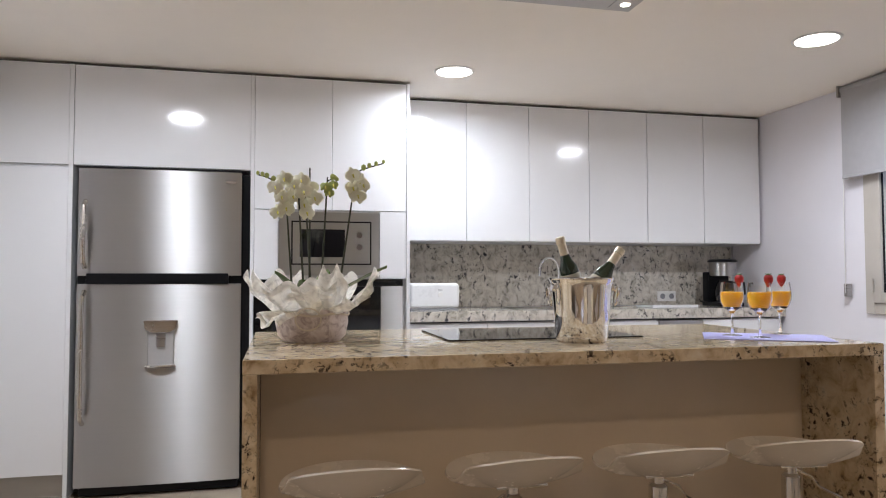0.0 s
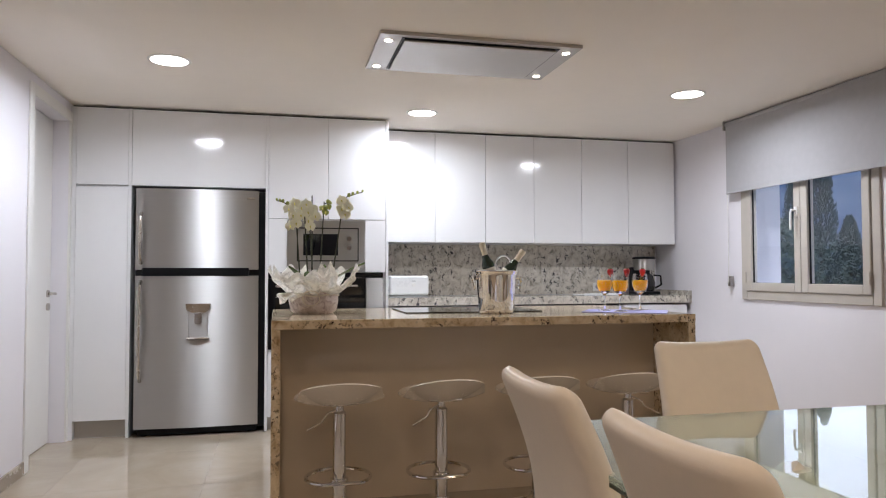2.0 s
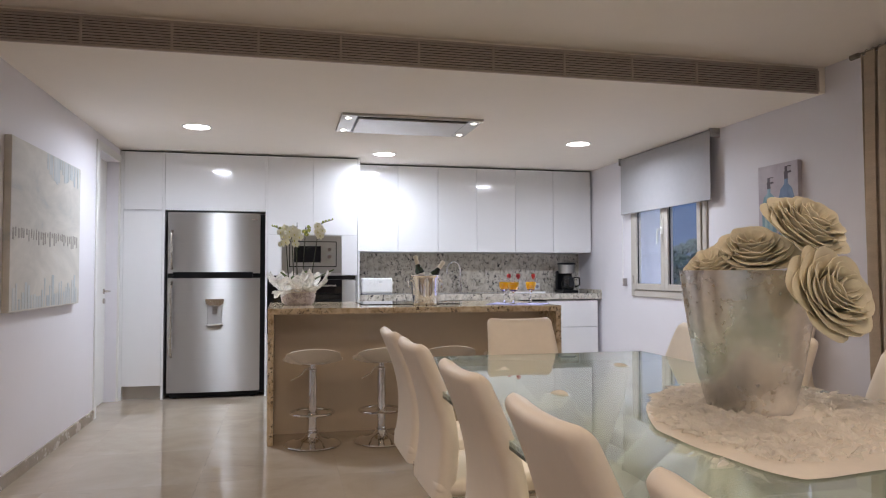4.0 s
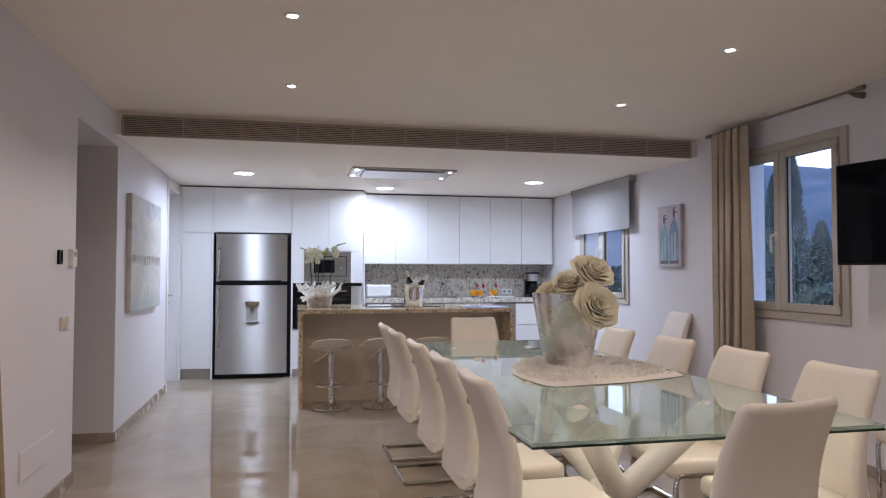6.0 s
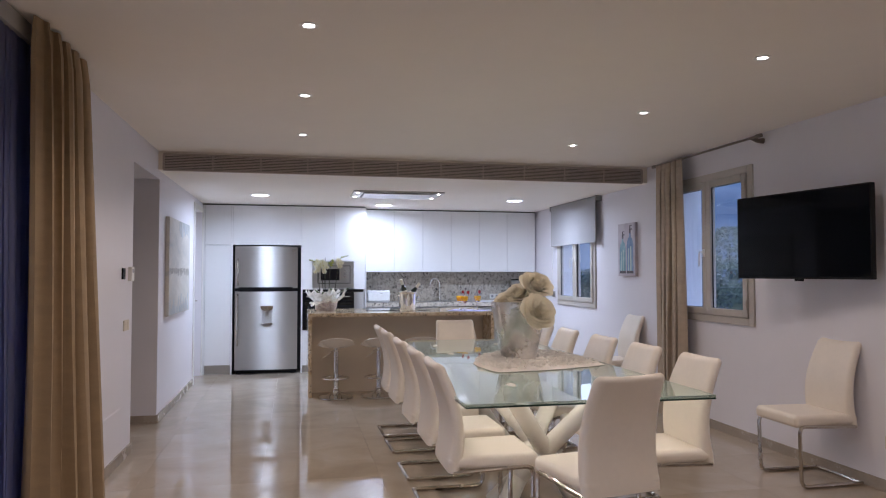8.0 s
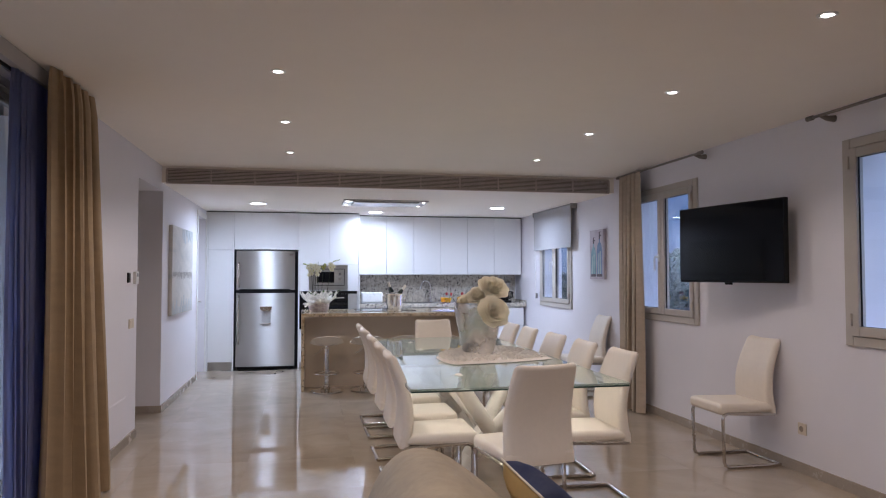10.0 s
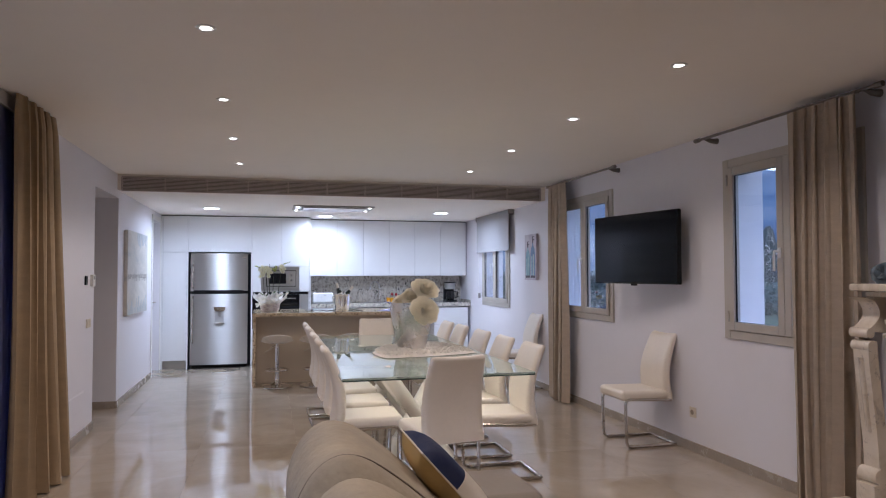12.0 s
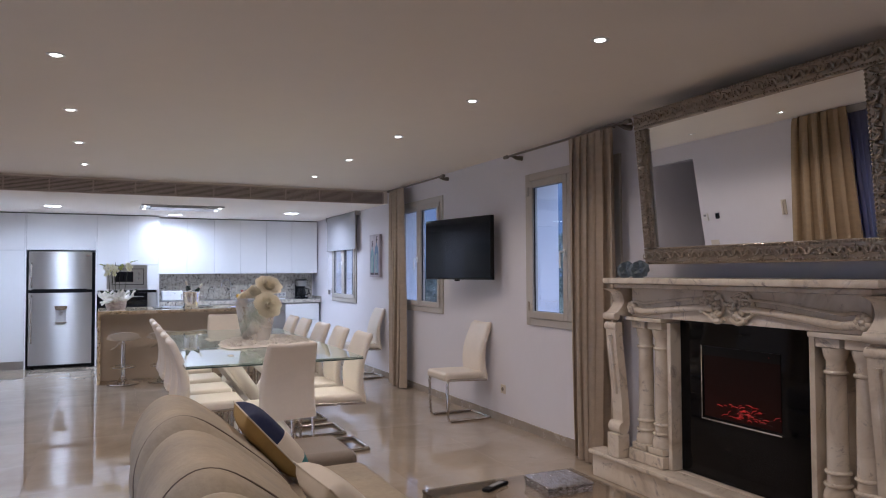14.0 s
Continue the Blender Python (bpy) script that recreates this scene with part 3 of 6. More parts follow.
for x0, x1 in ((-0.858, -0.836), (0.098, 0.118), (1.005, 1.025)):
    solid("end_panel", boxed(0, x1 - x0, -0.024, YB - YC - 0.003, 0, UT, 0.001, 1), M_LACQ, (x0, YC, 0), "glossy white upright panel between tall units", "panel", "kitchen upright panels")
solid("end_panel", boxed(0, 0.038, -0.010, YB - YC - 0.003, 0, UT, 0.001, 1), M_LACQ, (XL + 0.001, YC, 0), "white filler strip beside the wall", "panel", "kitchen upright panels")
solid("plinth", boxed(0, 0.345, 0, 0.02, 0, 0.125), M_PLINTH, (-1.205, YC + 0.05, 0), "grey plinth under tall cabinet", "plinth")
solid("plinth", boxed(0, 0.885, 0, 0.02, 0, 0.095), M_PLINTH, (0.119, YC + 0.05, 0), "grey plinth under oven housing", "plinth")
# dark strips paint the shadow line between cabinet tops and ceiling
solid("gap_shade_strip", boxed(0, 2.25, 0, 0.5, 0, ZK - UT - 0.002), M_GAP, (-1.24, YC + 0.03, UT + 0.001), "dark strip as painted gap shade above tall cabinets", "trim strip")
solid("gap_shade_strip", boxed(0, 2.70, 0, 0.3, 0, ZK - UT - 0.002), M_GAP, (1.03, YU + 0.03, UT + 0.001), "dark strip as painted gap shade above wall cabinets", "trim strip")
xs = [1.027, 1.474, 1.916, 2.357, 2.803, 3.253, 3.715]
for a, b in zip(xs, xs[1:]):
    unit("wall_cabinet", a, b, YU, 1.425, UT, [(a, b, 1.425, UT)], "glossy white handleless wall cabinet above the worktop")

# microwave and oven
mw = thing("microwave", (0.258, YC - 0.02, 1.196), "built-in stainless steel microwave with black door window", "microwave")
part("fascia", boxed(0, 0.582, -0.006, 0.019, 0.0, 0.369, 0.002), M_STEEL, mw)
bm = bmesh.new()
for a, b, c, d in ((0.070, 0.535, 0.061, 0.069), (0.070, 0.535, 0.309, 0.317), (0.070, 0.078, 0.069, 0.309), (0.527, 0.535, 0.069, 0.309)):
    box(bm, a, b, -0.009, -0.0065, c, d)
part("door_seam", bm, M_BLACK, mw)
part("door_window", boxed(0.118, 0.379, -0.010, -0.0065, 0.106, 0.269, 0.002), M_BGLASS, mw)
for z in (0.235, 0.165):
    part("knob", tubed([(0.462, -0.006, z), (0.462, -0.026, z)], 0.017, 20), M_CHROME, mw, "round chrome knob")
oven = thing("oven", (0.121, YC - 0.02, 0.60), "built-in black glass oven with steel column", "oven")
part("door", boxed(0, 0.727, -0.006, 0.019, 0.0, 0.53, 0.003), M_BGLASS, oven)
part("control_strip", boxed(0, 0.862, -0.006, 0.019, 0.532, 0.572, 0.002), M_BGLASS, oven)
part("side_panel", boxed(0.729, 0.862, -0.006, 0.019, 0.0, 0.53, 0.003), M_STEEL, oven, "brushed steel side panel")
part("handle", tubed([(0.06, -0.006, 0.47), (0.06, -0.04, 0.47), (0.66, -0.04, 0.47), (0.66, -0.006, 0.47)], 0.009), M_DSTEEL, oven)

# refrigerator
fr = thing("refrigerator", (-0.808, 4.243, 0.0), "brushed steel two-door refrigerator with water dispenser", "refrigerator")
part("body", boxed(0.0, 0.905, 0.045, 0.72, 0.035, 1.775, 0.006), M_BLACK, fr, "black cabinet sides")


def bowed(x0, x1, z0, z1):
    bm = sheet(16, 1, lambda u, v: (x0 + (x1 - x0) * u, 0.016 * (2 * u - 1) ** 2, z0 + (z1 - z0) * v))
    r = bmesh.ops.extrude_face_region(bm, geom=list(bm.faces))
    for v in r["geom"]:
        if isinstance(v, bmesh.types.BMVert):
            v.co.y = 0.05
    bmesh.ops.recalc_face_normals(bm, faces=bm.faces)
    return bm


part("freezer_door", bowed(0.006, 0.858, 1.195, 1.78), M_STEEL, fr)
fd = part("fridge_door", bowed(0.006, 0.858, 0.06, 1.150), M_STEEL, fr)
part("grip_strip", boxed(0.055, 0.79, -0.004, 0.05, 1.148, 1.208, 0.004), M_BLACK, fr)
part("kick_plate", boxed(0.03, 0.85, 0.03, 0.10, 0.012, 0.056, 0.004), M_BLACK, fr)
for x in (0.07, 0.79):
    part("foot", turned([(0.0, 0.0), (0.025, 0.0), (0.025, 0.02), (0.012, 0.02), (0.012, 0.04)], 16, (x, 0.09, 0)), M_BLACK, fr)
for z0, z1 in ((1.24, 1.60), (0.40, 1.11)):
    bm = tubed([(0.045, 0.012, z0), (0.045, -0.032, z0 + 0.03), (0.045, -0.045, z0 + 0.10), (0.045, -0.05, (z0 + z1) / 2), (0.045, -0.045, z1 - 0.10), (0.045, -0.032, z1 - 0.03), (0.045, 0.012, z1)], 0.013, 12)
    part("handle", bm, M_NICKEL, fr, "long curved steel handle")
disp = part("dispenser", boxed(0.366, 0.514, -0.003, 0.012, 0.690, 0.948, 0.012, 3), M_STEEL, fr, "recessed water dispenser")
part("recess", boxed(0.376, 0.504, -0.0045, -0.002, 0.712, 0.885, 0.002, 1), M_GREYREC, disp)
bm = bmesh.new()
hp = [(0.352, 0.950), (0.528, 0.950), (0.520, 0.905), (0.486, 0.884), (0.394, 0.884), (0.360, 0.905)]
for ya, yb in ((-0.030, 0.004),):
    A, B = [bm.verts.new((x, ya + 0.012 * (z < 0.9), z)) for x, z in hp], [bm.verts.new((x, yb, z)) for x, z in hp]
    bm.faces.new(A), bm.faces.new(B[::-1])
    for k in range(6):
        bm.faces.new((A[k], A[(k + 1) % 6], B[(k + 1) % 6], B[k]))
bmesh.ops.bevel(bm, geom=list(bm.edges), offset=0.004, segments=2, affect="EDGES")
part("hood", bm, M_NICKEL, disp, "pale silver dispenser hood")
part("spout", boxed(0.415, 0.465, -0.022, -0.004, 0.805, 0.886, 0.008), M_DSTEEL, disp)
part("drip_tray", thicken(sheet(16, 3, lambda u, v: (0.362 + 0.156 * u, -0.004 - 0.030 * v * math.sin(math.pi * (0.08 + 0.84 * u)), 0.700 + 0.006 * v)), 0.010), M_NICKEL, disp, "curved drip tray")
part("badge", boxed(0.775, 0.83, -0.001, 0.014, 1.715, 1.728), M_NICKEL, fr, "small brand badge shape")

# base run, worktop, splashback
bx = [1.027, 1.55, 2.15, 2.75, 3.09, 3.69]
for k, (a, b) in enumerate(zip(bx, bx[1:])):
    if k == 3:
        continue
    unit("base_cabinet", a, b, 4.43, 0.10, 0.895, [(a, b, 0.10, 0.60), (a, b, 0.604, 0.888)], "glossy white handleless base cabinet under the worktop", "base cabinet")
dwm = thing("dishwasher", (2.752, 4.43, 0.10), "slim stainless steel dishwasher under the worktop", "dishwasher")
part("body", boxed(0.0, 0.336, 0.0, 0.55, 0.0, 0.79), M_DSTEEL, dwm)
part("door", boxed(0.002, 0.334, -0.022, -0.001, 0.0, 0.65, 0.003), M_STEEL, dwm)
part("control_strip", boxed(0.002, 0.334, -0.022, -0.001, 0.655, 0.788, 0.003), M_STEEL, dwm)
part("handle", tubed([(0.04, -0.022, 0.66), (0.04, -0.05, 0.66), (0.296, -0.05, 0.66), (0.296, -0.022, 0.66)], 0.008), M_CHROME, dwm)
solid("plinth", boxed(0, 2.67, 0, 0.02, 0, 0.095), M_PLINTH, (1.027, 4.48, 0), "grey plinth under base cabinets", "plinth")
wt = thing("worktop", (1.027, YT, 0.905), "mottled grey granite worktop with upstand", "worktop")
part("slab", boxed(0, 2.685, 0, 0.579, 0, 0.065, 0.004), M_GRAN, wt)
part("upstand", boxed(2.687, 2.705, 0.0, 0.579, 0.0, 0.105, 0.002), M_GRAN, wt)
solid("splashback", boxed(0, 2.685, 0, 0.018, 0, 0.45), M_GRAN, (1.027, YB - 0.019, 0.972), "mottled grey granite splashback", "splashback", smooth=False)

# ---- island ----
isl = thing("kitchen_island", (0.165, 2.188, 0.0), "cream granite waterfall island with taupe gloss front", "kitchen island")
IW, ID, IZ, IT = 2.175, 1.09, 0.947, 0.042
part("top", boxed(0, IW, 0, ID, IZ - IT, IZ, 0.003), M_GRANI, isl)
part("side_panel", boxed(0.001, IT, 0.001, ID - 0.001, 0.0, IZ - IT - 0.0005, 0.002), M_GRANI, isl)
part("side_panel", boxed(IW - IT, IW - 0.001, 0.001, ID - 0.001, 0.0, IZ - IT - 0.0005, 0.002), M_GRANI, isl)
part("front_panel", boxed(IT + 0.001, IW - IT - 0.001, 0.36, 0.38, 0.0, IZ - IT - 0.002), M_TAUPE, isl, smooth=False)
part("body", boxed(IT + 0.001, IW - IT - 0.001, 0.381, ID - 0.03, 0.0, IZ - IT - 0.002), M_LACQ, isl, smooth=False)
hob = thing("induction_hob", (0.87, 2.62, IZ), "black glass induction hob set in the island", "hob")
part("glass", boxed(0, 0.78, 0, 0.52, 0.0005, 0.006, 0.002), M_BGLASS, hob)


def stool(at, hand=1, turn=0):
    ob = thing("bar_stool", (*at, 0), "cream moulded bar stool on a chrome gas-lift base", "bar stool", "stools along the island", turn)
    part("base", turned([(0.0, 0.0), (0.185, 0.0), (0.195, 0.006), (0.19, 0.012), (0.12, 0.024), (0.06, 0.05), (0.038, 0.085), (0.0, 0.085)], 40), M_CHROME, ob, "flared chrome disc base")
    part("column", turned([(0.033, 0.08), (0.036, 0.10), (0.030, 0.11), (0.030, 0.52), (0.02, 0.53), (0.02, 0.575)], 20), M_CHROME, ob)
    part("collar", turned([(0.031, 0.19), (0.042, 0.192), (0.042, 0.222), (0.031, 0.225)], 20), M_CHROME, ob)
    ring = [(0.0, -0.04, 0.207)] + [(0.15 * math.sin(a), -0.01 + 0.15 * math.cos(a) * 1.0 + 0.06, 0.215) for a in np.linspace(-2.5, 2.5, 22)] + [(0.0, -0.04, 0.207)]
    part("footrest", tubed(ring, 0.009, 8), M_CHROME, ob, "chrome loop footrest")
    part("lever", tubed([(0.0, 0.0, 0.545), (-0.06 * hand, -0.02, 0.52), (-0.08 * hand, -0.03, 0.49), (-0.15 * hand, -0.04, 0.455)], 0.005, 8), M_CHROME, ob)
    part("plate", boxed(-0.08, 0.08, -0.08, 0.08, 0.565, 0.575, 0.003), M_CHROME, ob)

    def f(u, v):
        a = -math.pi + 2 * math.pi * u
        r, c = v, math.cos(a)
        w = min(1.0, max(0.0, (abs(a) / math.pi - 0.57) / 0.085))
        back = w * w * (3 - 2 * w)                      # wrap-round back on the -y side, cut down to a notch at the sides
        rim = (0.038 + 0.012 * max(0.0, c)) * (1 - back) + (0.052 + 0.074 * max(0.0, -c)) * back
        x = (0.205 - 0.004 * back) * r * math.sin(a)
        y = 0.190 * r * c - 0.005 - 0.015 * back * r ** 4
        z = 0.560 + rim * r ** 2.3
        return (x, y, z)
    bm = sheet(160, 14, f)
    bmesh.ops.remove_doubles(bm, verts=bm.verts, dist=0.0005)
    part("seat", thicken(bm, 0.007), M_STOOL, ob, "cream moulded plastic seat shell")
    return ob


stool((0.475, 2.165), 1)
stool((0.957, 2.165), 1, 3)
stool((1.442, 2.165), -1, -3)
stool((1.930, 2.165), -1, -8)

# ---- dining ----
TX0, TX1, TY0, TY1, TZ = 0.815, 2.14, -2.63, 0.60, 0.775
table = thing("dining_table", ((TX0 + TX1) / 2, (TY0 + TY1) / 2, 0), "long glass dining table on crossed white legs", "dining table")
hw, hl = (TX1 - TX0) / 2, (TY1 - TY0) / 2
top = part("tabletop", boxed(-hw, hw, -hl, hl, TZ - 0.014, TZ, 0.002), M_TABLE, table, "thick green-edged glass top")
top.visible_shadow = False
bm = bmesh.new()
for a, b, c, d in ((-hw, hw, -hl, -hl + 0.012), (-hw, hw, hl - 0.012, hl), (-hw, -hw + 0.012, -hl + 0.012, hl - 0.012), (hw - 0.012, hw, -hl + 0.012, hl - 0.012)):
    box(bm, a, b, c, d, TZ - 0.022, TZ - 0.0145)
part("edge_band", bm, M_TEDGE, table, "dark green lower glass edge")
for cy in (-0.78, 0.78):
    for (x0, y0, x1, y1) in ((-0.30, -0.34, 0.26, 0.10), (0.30, -0.34, -0.26, 0.10), (-0.30, 0.34, 0.26, -0.10), (0.30, 0.34, -0.26, -0.10)):
        part("leg", tubed([(x1, cy + y1, 0.0), (x0, cy + y0, TZ - 0.023)], 0.058, 18, r2=0.050), M_WHITEM, table)


def dining_chair(at, turn, label="white leatherette cantilever dining chair with steel frame"):
    ob = thing("dining_chair", (*at, 0), label, "chair", "white dining chairs", turn)
    b = 0.013
    pts = []
    for s in (-1, 1):
        side = [(-0.23, s * 0.205, b), (0.19, s * 0.205, b), (0.215, s * 0.205, b + 0.01), (0.228, s * 0.205, b + 0.035), (0.235, s * 0.205, 0.36), (0.225, s * 0.205, 0.39), (0.20, s * 0.205, 0.402), (-0.19, s * 0.205, 0.385)]
        pts += side if s == 1 else side[::-1]
    bm = tubed(pts[:8], b, 8)
    tube(bm, pts[8:], b, 8)
    tube(bm, [(-0.23, -0.205, b), (-0.23, 0.205, b)], b, 8)
    part("frame", bm, M_NICKEL, ob, "bent satin steel cantilever frame")

    bm = boxed(-0.21, 0.265, -0.212, 0.212, 0.402, 0.482, 0.028, 4)
    for v in bm.verts:
        if v.co.z > 0.45:
            v.co.z += 0.012 * (1 - (v.co.y / 0.212) ** 2) - 0.022 * max(0, -v.co.x / 0.21)
        if v.co.x > 0.2:
            v.co.z -= 0.012
    part("seat", bm, M_LEATH, ob)

    def ring_at(v, shrink, thin):
        """One closed cross-section of the padded back: a slab with round edges, slightly dished."""
        z = 0.385 + 0.555 * v
        xb = -0.185 + 0.045 * math.sin(v * math.pi * 1.1) * 0.9 - 0.075 * v ** 1.6
        w, t = 0.213 - 0.026 * v ** 2 - shrink, (0.034 - 0.006 * v) * thin
        out = []
        for k in range(40):
            if k < 20:
                side, f = 1, k / 19
            else:
                side, f = -1, (k - 20) / 19
            # round nose at either edge, gently bellied faces between
            a = -math.pi / 2 + math.pi * min(1.0, max(0.0, (f - 0.0) / 1.0))
            s = math.sin(a)
            y = side * -w * math.copysign(1 - (1 - abs(s)) ** 1.6, s)
            e = min(1.0, (w - abs(y)) / 0.030)
            th = t * math.sqrt(max(0.0, 1 - (1 - e) ** 2)) * (1 + 0.12 * (1 - (y / w) ** 2))
            out.append((xb + side * th + 0.010 * (y / w) ** 2 * v, y, z - 0.007 * v ** 5 * (1 - (y / w) ** 2)))
        return out
    levels = [(v, 0.0, 0.80 + 0.2 * min(1, v / 0.06)) for v in np.linspace(0, 0.945, 16)]
    levels += [(0.945 + 0.055 * math.sin(a), 0.026 * (1 - math.cos(a)), max(0.05, math.cos(a))) for a in np.linspace(0.25, 1.5, 8)]
    bm = bmesh.new()
    rows = [[bm.verts.new(c) for c in ring_at(*lv)] for lv in levels]
    for A, B in zip(rows, rows[1:]):
        for k in range(40):
            bm.faces.new((A[k], A[(k + 1) % 40], B[(k + 1) % 40], B[k]))
    bm.faces.new(rows[0][::-1])
    bm.faces.new(rows[-1])
    bmesh.ops.remove_doubles(bm, verts=bm.verts, dist=0.0008)
    bmesh.ops.recalc_face_normals(bm, faces=bm.faces)
    part("backrest", bm, M_LEATH, ob)
    return ob


chair = dining_chair((1.0, 0.32), 0)
for y in (-0.22, -0.965, -1.60, -2.19):
    copy_thing(chair, pose(1.0, y, 0, 0, 0, random.uniform(-2, 2)))
for y in (0.22, -0.35, -1.05, -1.67, -2.30):
    copy_thing(chair, pose(2.0, y, 0, 0, 0, 180 + random.uniform(-2, 2)))
copy_thing(chair, pose(1.465, -2.68, 0, 0, 0, 100))
copy_thing(chair, pose(1.57, 0.68, 0, 0, 0, -90))
for y in (-1.665, 1.33):
    tagged(copy_thing(chair, pose(3.47, y, 0, 0, 0, 180)), "white leatherette cantilever chair standing against the wall", group="chairs by the wall")

# ---- television ----
tv = thing("television", (3.505, -1.555, 1.36), "flat black wall television turned on its bracket", "television", turn=0)
tv.matrix_world = pose(3.505, -1.555, 1.36, 0, 0, 9.7)
part("bezel", boxed(-0.012, 0.03, -0.562, 0.562, 0.0, 0.622, 0.006), M_BLACK, tv)
part("screen", boxed(-0.0135, -0.011, -0.552, 0.552, 0.016, 0.612), M_SCREEN, tv, smooth=False)
part("logo_bar", boxed(-0.016, 0.01, -0.03, 0.03, -0.016, 0.002, 0.003), M_BLACK, tv)
part("back_box", boxed(0.03, 0.06, -0.35, 0.35, 0.08, 0.5, 0.012), M_BLACK, tv)
part("bracket", tubed([(0.05, 0.0, 0.3), (0.12, -0.10, 0.3), (0.222, 0.0, 0.3)], 0.018), M_BLACK, tv)


# ---- more materials ----
M_SOFA = mat("taupe_microfibre", (0.40, 0.335, 0.245), 0.8, var=0.20, scale=4, bump=0.5, bscale=26)
M_PIPE = mat("sofa_piping", (0.17, 0.135, 0.11), 0.8, var=0.05)
M_NAVY = mat("navy_cloth", (0.009, 0.016, 0.065), 0.8, var=0.15, scale=9, bump=0.1, bscale=500)
M_GOLD = mat("mustard_cloth", (0.42, 0.29, 0.11), 0.75, var=0.12, scale=6, bump=0.1, bscale=500)
M_CREAM = mat("cream_cloth", (0.70, 0.63, 0.53), 0.8, var=0.05, scale=6, bump=0.1, bscale=500)
M_TEAL = mat("teal_cloth", (0.06, 0.20, 0.22), 0.8, var=0.1)
M_MARB = ramped("veined_marble", [(0.28, (0.46, 0.38, 0.30)), (0.40, (0.66, 0.57, 0.46)), (0.55, (0.78, 0.70, 0.59)), (0.75, (0.82, 0.75, 0.65))], 2.6, 0.20, 9, 1.2,
                (4.2, 0.57, 0.70, (0.36, 0.31, 0.28), 2.6), bump=0.05)
M_OLDSIL = mat("antique_silver", (0.40, 0.34, 0.275), 0.32, 0.9, var=0.14, scale=22, bump=0.10, bscale=90)
M_MIRROR = mat("mirror_glass", (0.86, 0.86, 0.86), 0.0, 1.0, var=0.0, rvar=0)
M_EMBER = glow("glowing_embers", (1.0, 0.02, 0.012), 0.36)
M_EMBER.node_tree.nodes["Principled BSDF"].inputs["Base Color"].default_value = (0.05, 0.01, 0.01, 1)
M_LOG = mat("dark_logs", (0.03, 0.012, 0.01), 0.8, var=0.3, scale=20)
M_FIREGL = mat("fire_chamber", (0.018, 0.008, 0.007), 0.7, spec=0.1, var=0.2)
fire_nodes, fire_links = M_FIREGL.node_tree.nodes, M_FIREGL.node_tree.links
fire_pos, fire_split, fire_fade, fire_flick = fire_nodes.new("ShaderNodeTexCoord"), fire_nodes.new("ShaderNodeSeparateXYZ"), fire_nodes.new("ShaderNodeMapRange"), fire_nodes.new("ShaderNodeTexNoise")
fire_flick.inputs["Scale"].default_value, fire_flick.inputs["Detail"].default_value = 9, 5
fire_mul = fire_nodes.new("ShaderNodeMath")
fire_mul.operation = "MULTIPLY"
# the electric fire's screen glows dull red above its coals
for key, value in (("From Min", 0.84), ("From Max", 0.60), ("To Min", 0.0), ("To Max", 0.006)):
    fire_fade.inputs[key].default_value = value
fire_links.new(fire_pos.outputs["Object"], fire_split.inputs[0])
fire_links.new(fire_pos.outputs["Object"], fire_flick.inputs["Vector"])
fire_links.new(fire_split.outputs["Z"], fire_fade.inputs["Value"])
fire_links.new(fire_fade.outputs[0], fire_mul.inputs[0])
fire_links.new(fire_flick.outputs["Fac"], fire_mul.inputs[1])
fire_links.new(fire_mul.outputs[0], fire_nodes["Principled BSDF"].inputs["Emission Strength"])
fire_nodes["Principled BSDF"].inputs["Emission Color"].default_value = (1.0, 0.06, 0.03, 1)
M_FIREBLK = mat("fire_black_glass", (0.004, 0.004, 0.005), 0.05, var=0.1, spec=0.22, rvar=0)
M_SILVER = mat("hammered_silver", (0.70, 0.69, 0.68), 0.27, 0.95, var=0.18, scale=5, bump=0.16, bscale=9)
M_PETAL = mat("cream_foam_petal", (0.97, 0.90, 0.72), 0.8, var=0.08, scale=12)
M_FUR = mat("cream_fur", (0.92, 0.89, 0.83), 0.9, var=0.12, scale=25)
M_SATIN = mat("cream_satin", (0.86, 0.80, 0.72), 0.5, var=0.06)
M_ORCH = mat("orchid_petal", (0.90, 0.88, 0.72), 0.5, var=0.06, scale=30)
M_OYEL = mat("orchid_heart", (0.62, 0.55, 0.10), 0.6, var=0.2, scale=40)
M_BUD = mat("orchid_bud", (0.34, 0.38, 0.10), 0.5, var=0.2, scale=40)
M_STEM = mat("orchid_stem", (0.035, 0.04, 0.02), 0.5, var=0.2)
M_LEAF = mat("orchid_leaf", (0.08, 0.13, 0.025), 0.3, var=0.2, scale=12)
M_WRAP = mat("tissue_wrap", (0.95, 0.93, 0.89), 0.6, var=0.04, scale=30, bump=0.4, bscale=50)
M_WRAPR = ramped("patterned_wrap", [(0.35, (0.38, 0.30, 0.29)), (0.5, (0.62, 0.54, 0.52)), (0.65, (0.74, 0.68, 0.66))], 28, 0.4, 6, 1.0)
M_BOTTLE = mat("dark_green_glass", (0.012, 0.03, 0.012), 0.06, var=0.1, coat=0.6)
M_FOIL = mat("gold_foil", (0.78, 0.70, 0.56), 0.35, 0.7, var=0.15, scale=40, bump=0.3, bscale=60)
M_LABEL = mat("paper_label", (0.72, 0.66, 0.55), 0.6, var=0.05)
M_JUICE = mat("orange_juice", (1.0, 0.60, 0.02), 0.25, var=0.06, scale=20)
M_BERRY = mat("strawberry", (0.45, 0.015, 0.02), 0.35, var=0.2, scale=60)
M_GREEN = mat("berry_leaf", (0.10, 0.20, 0.04), 0.6)
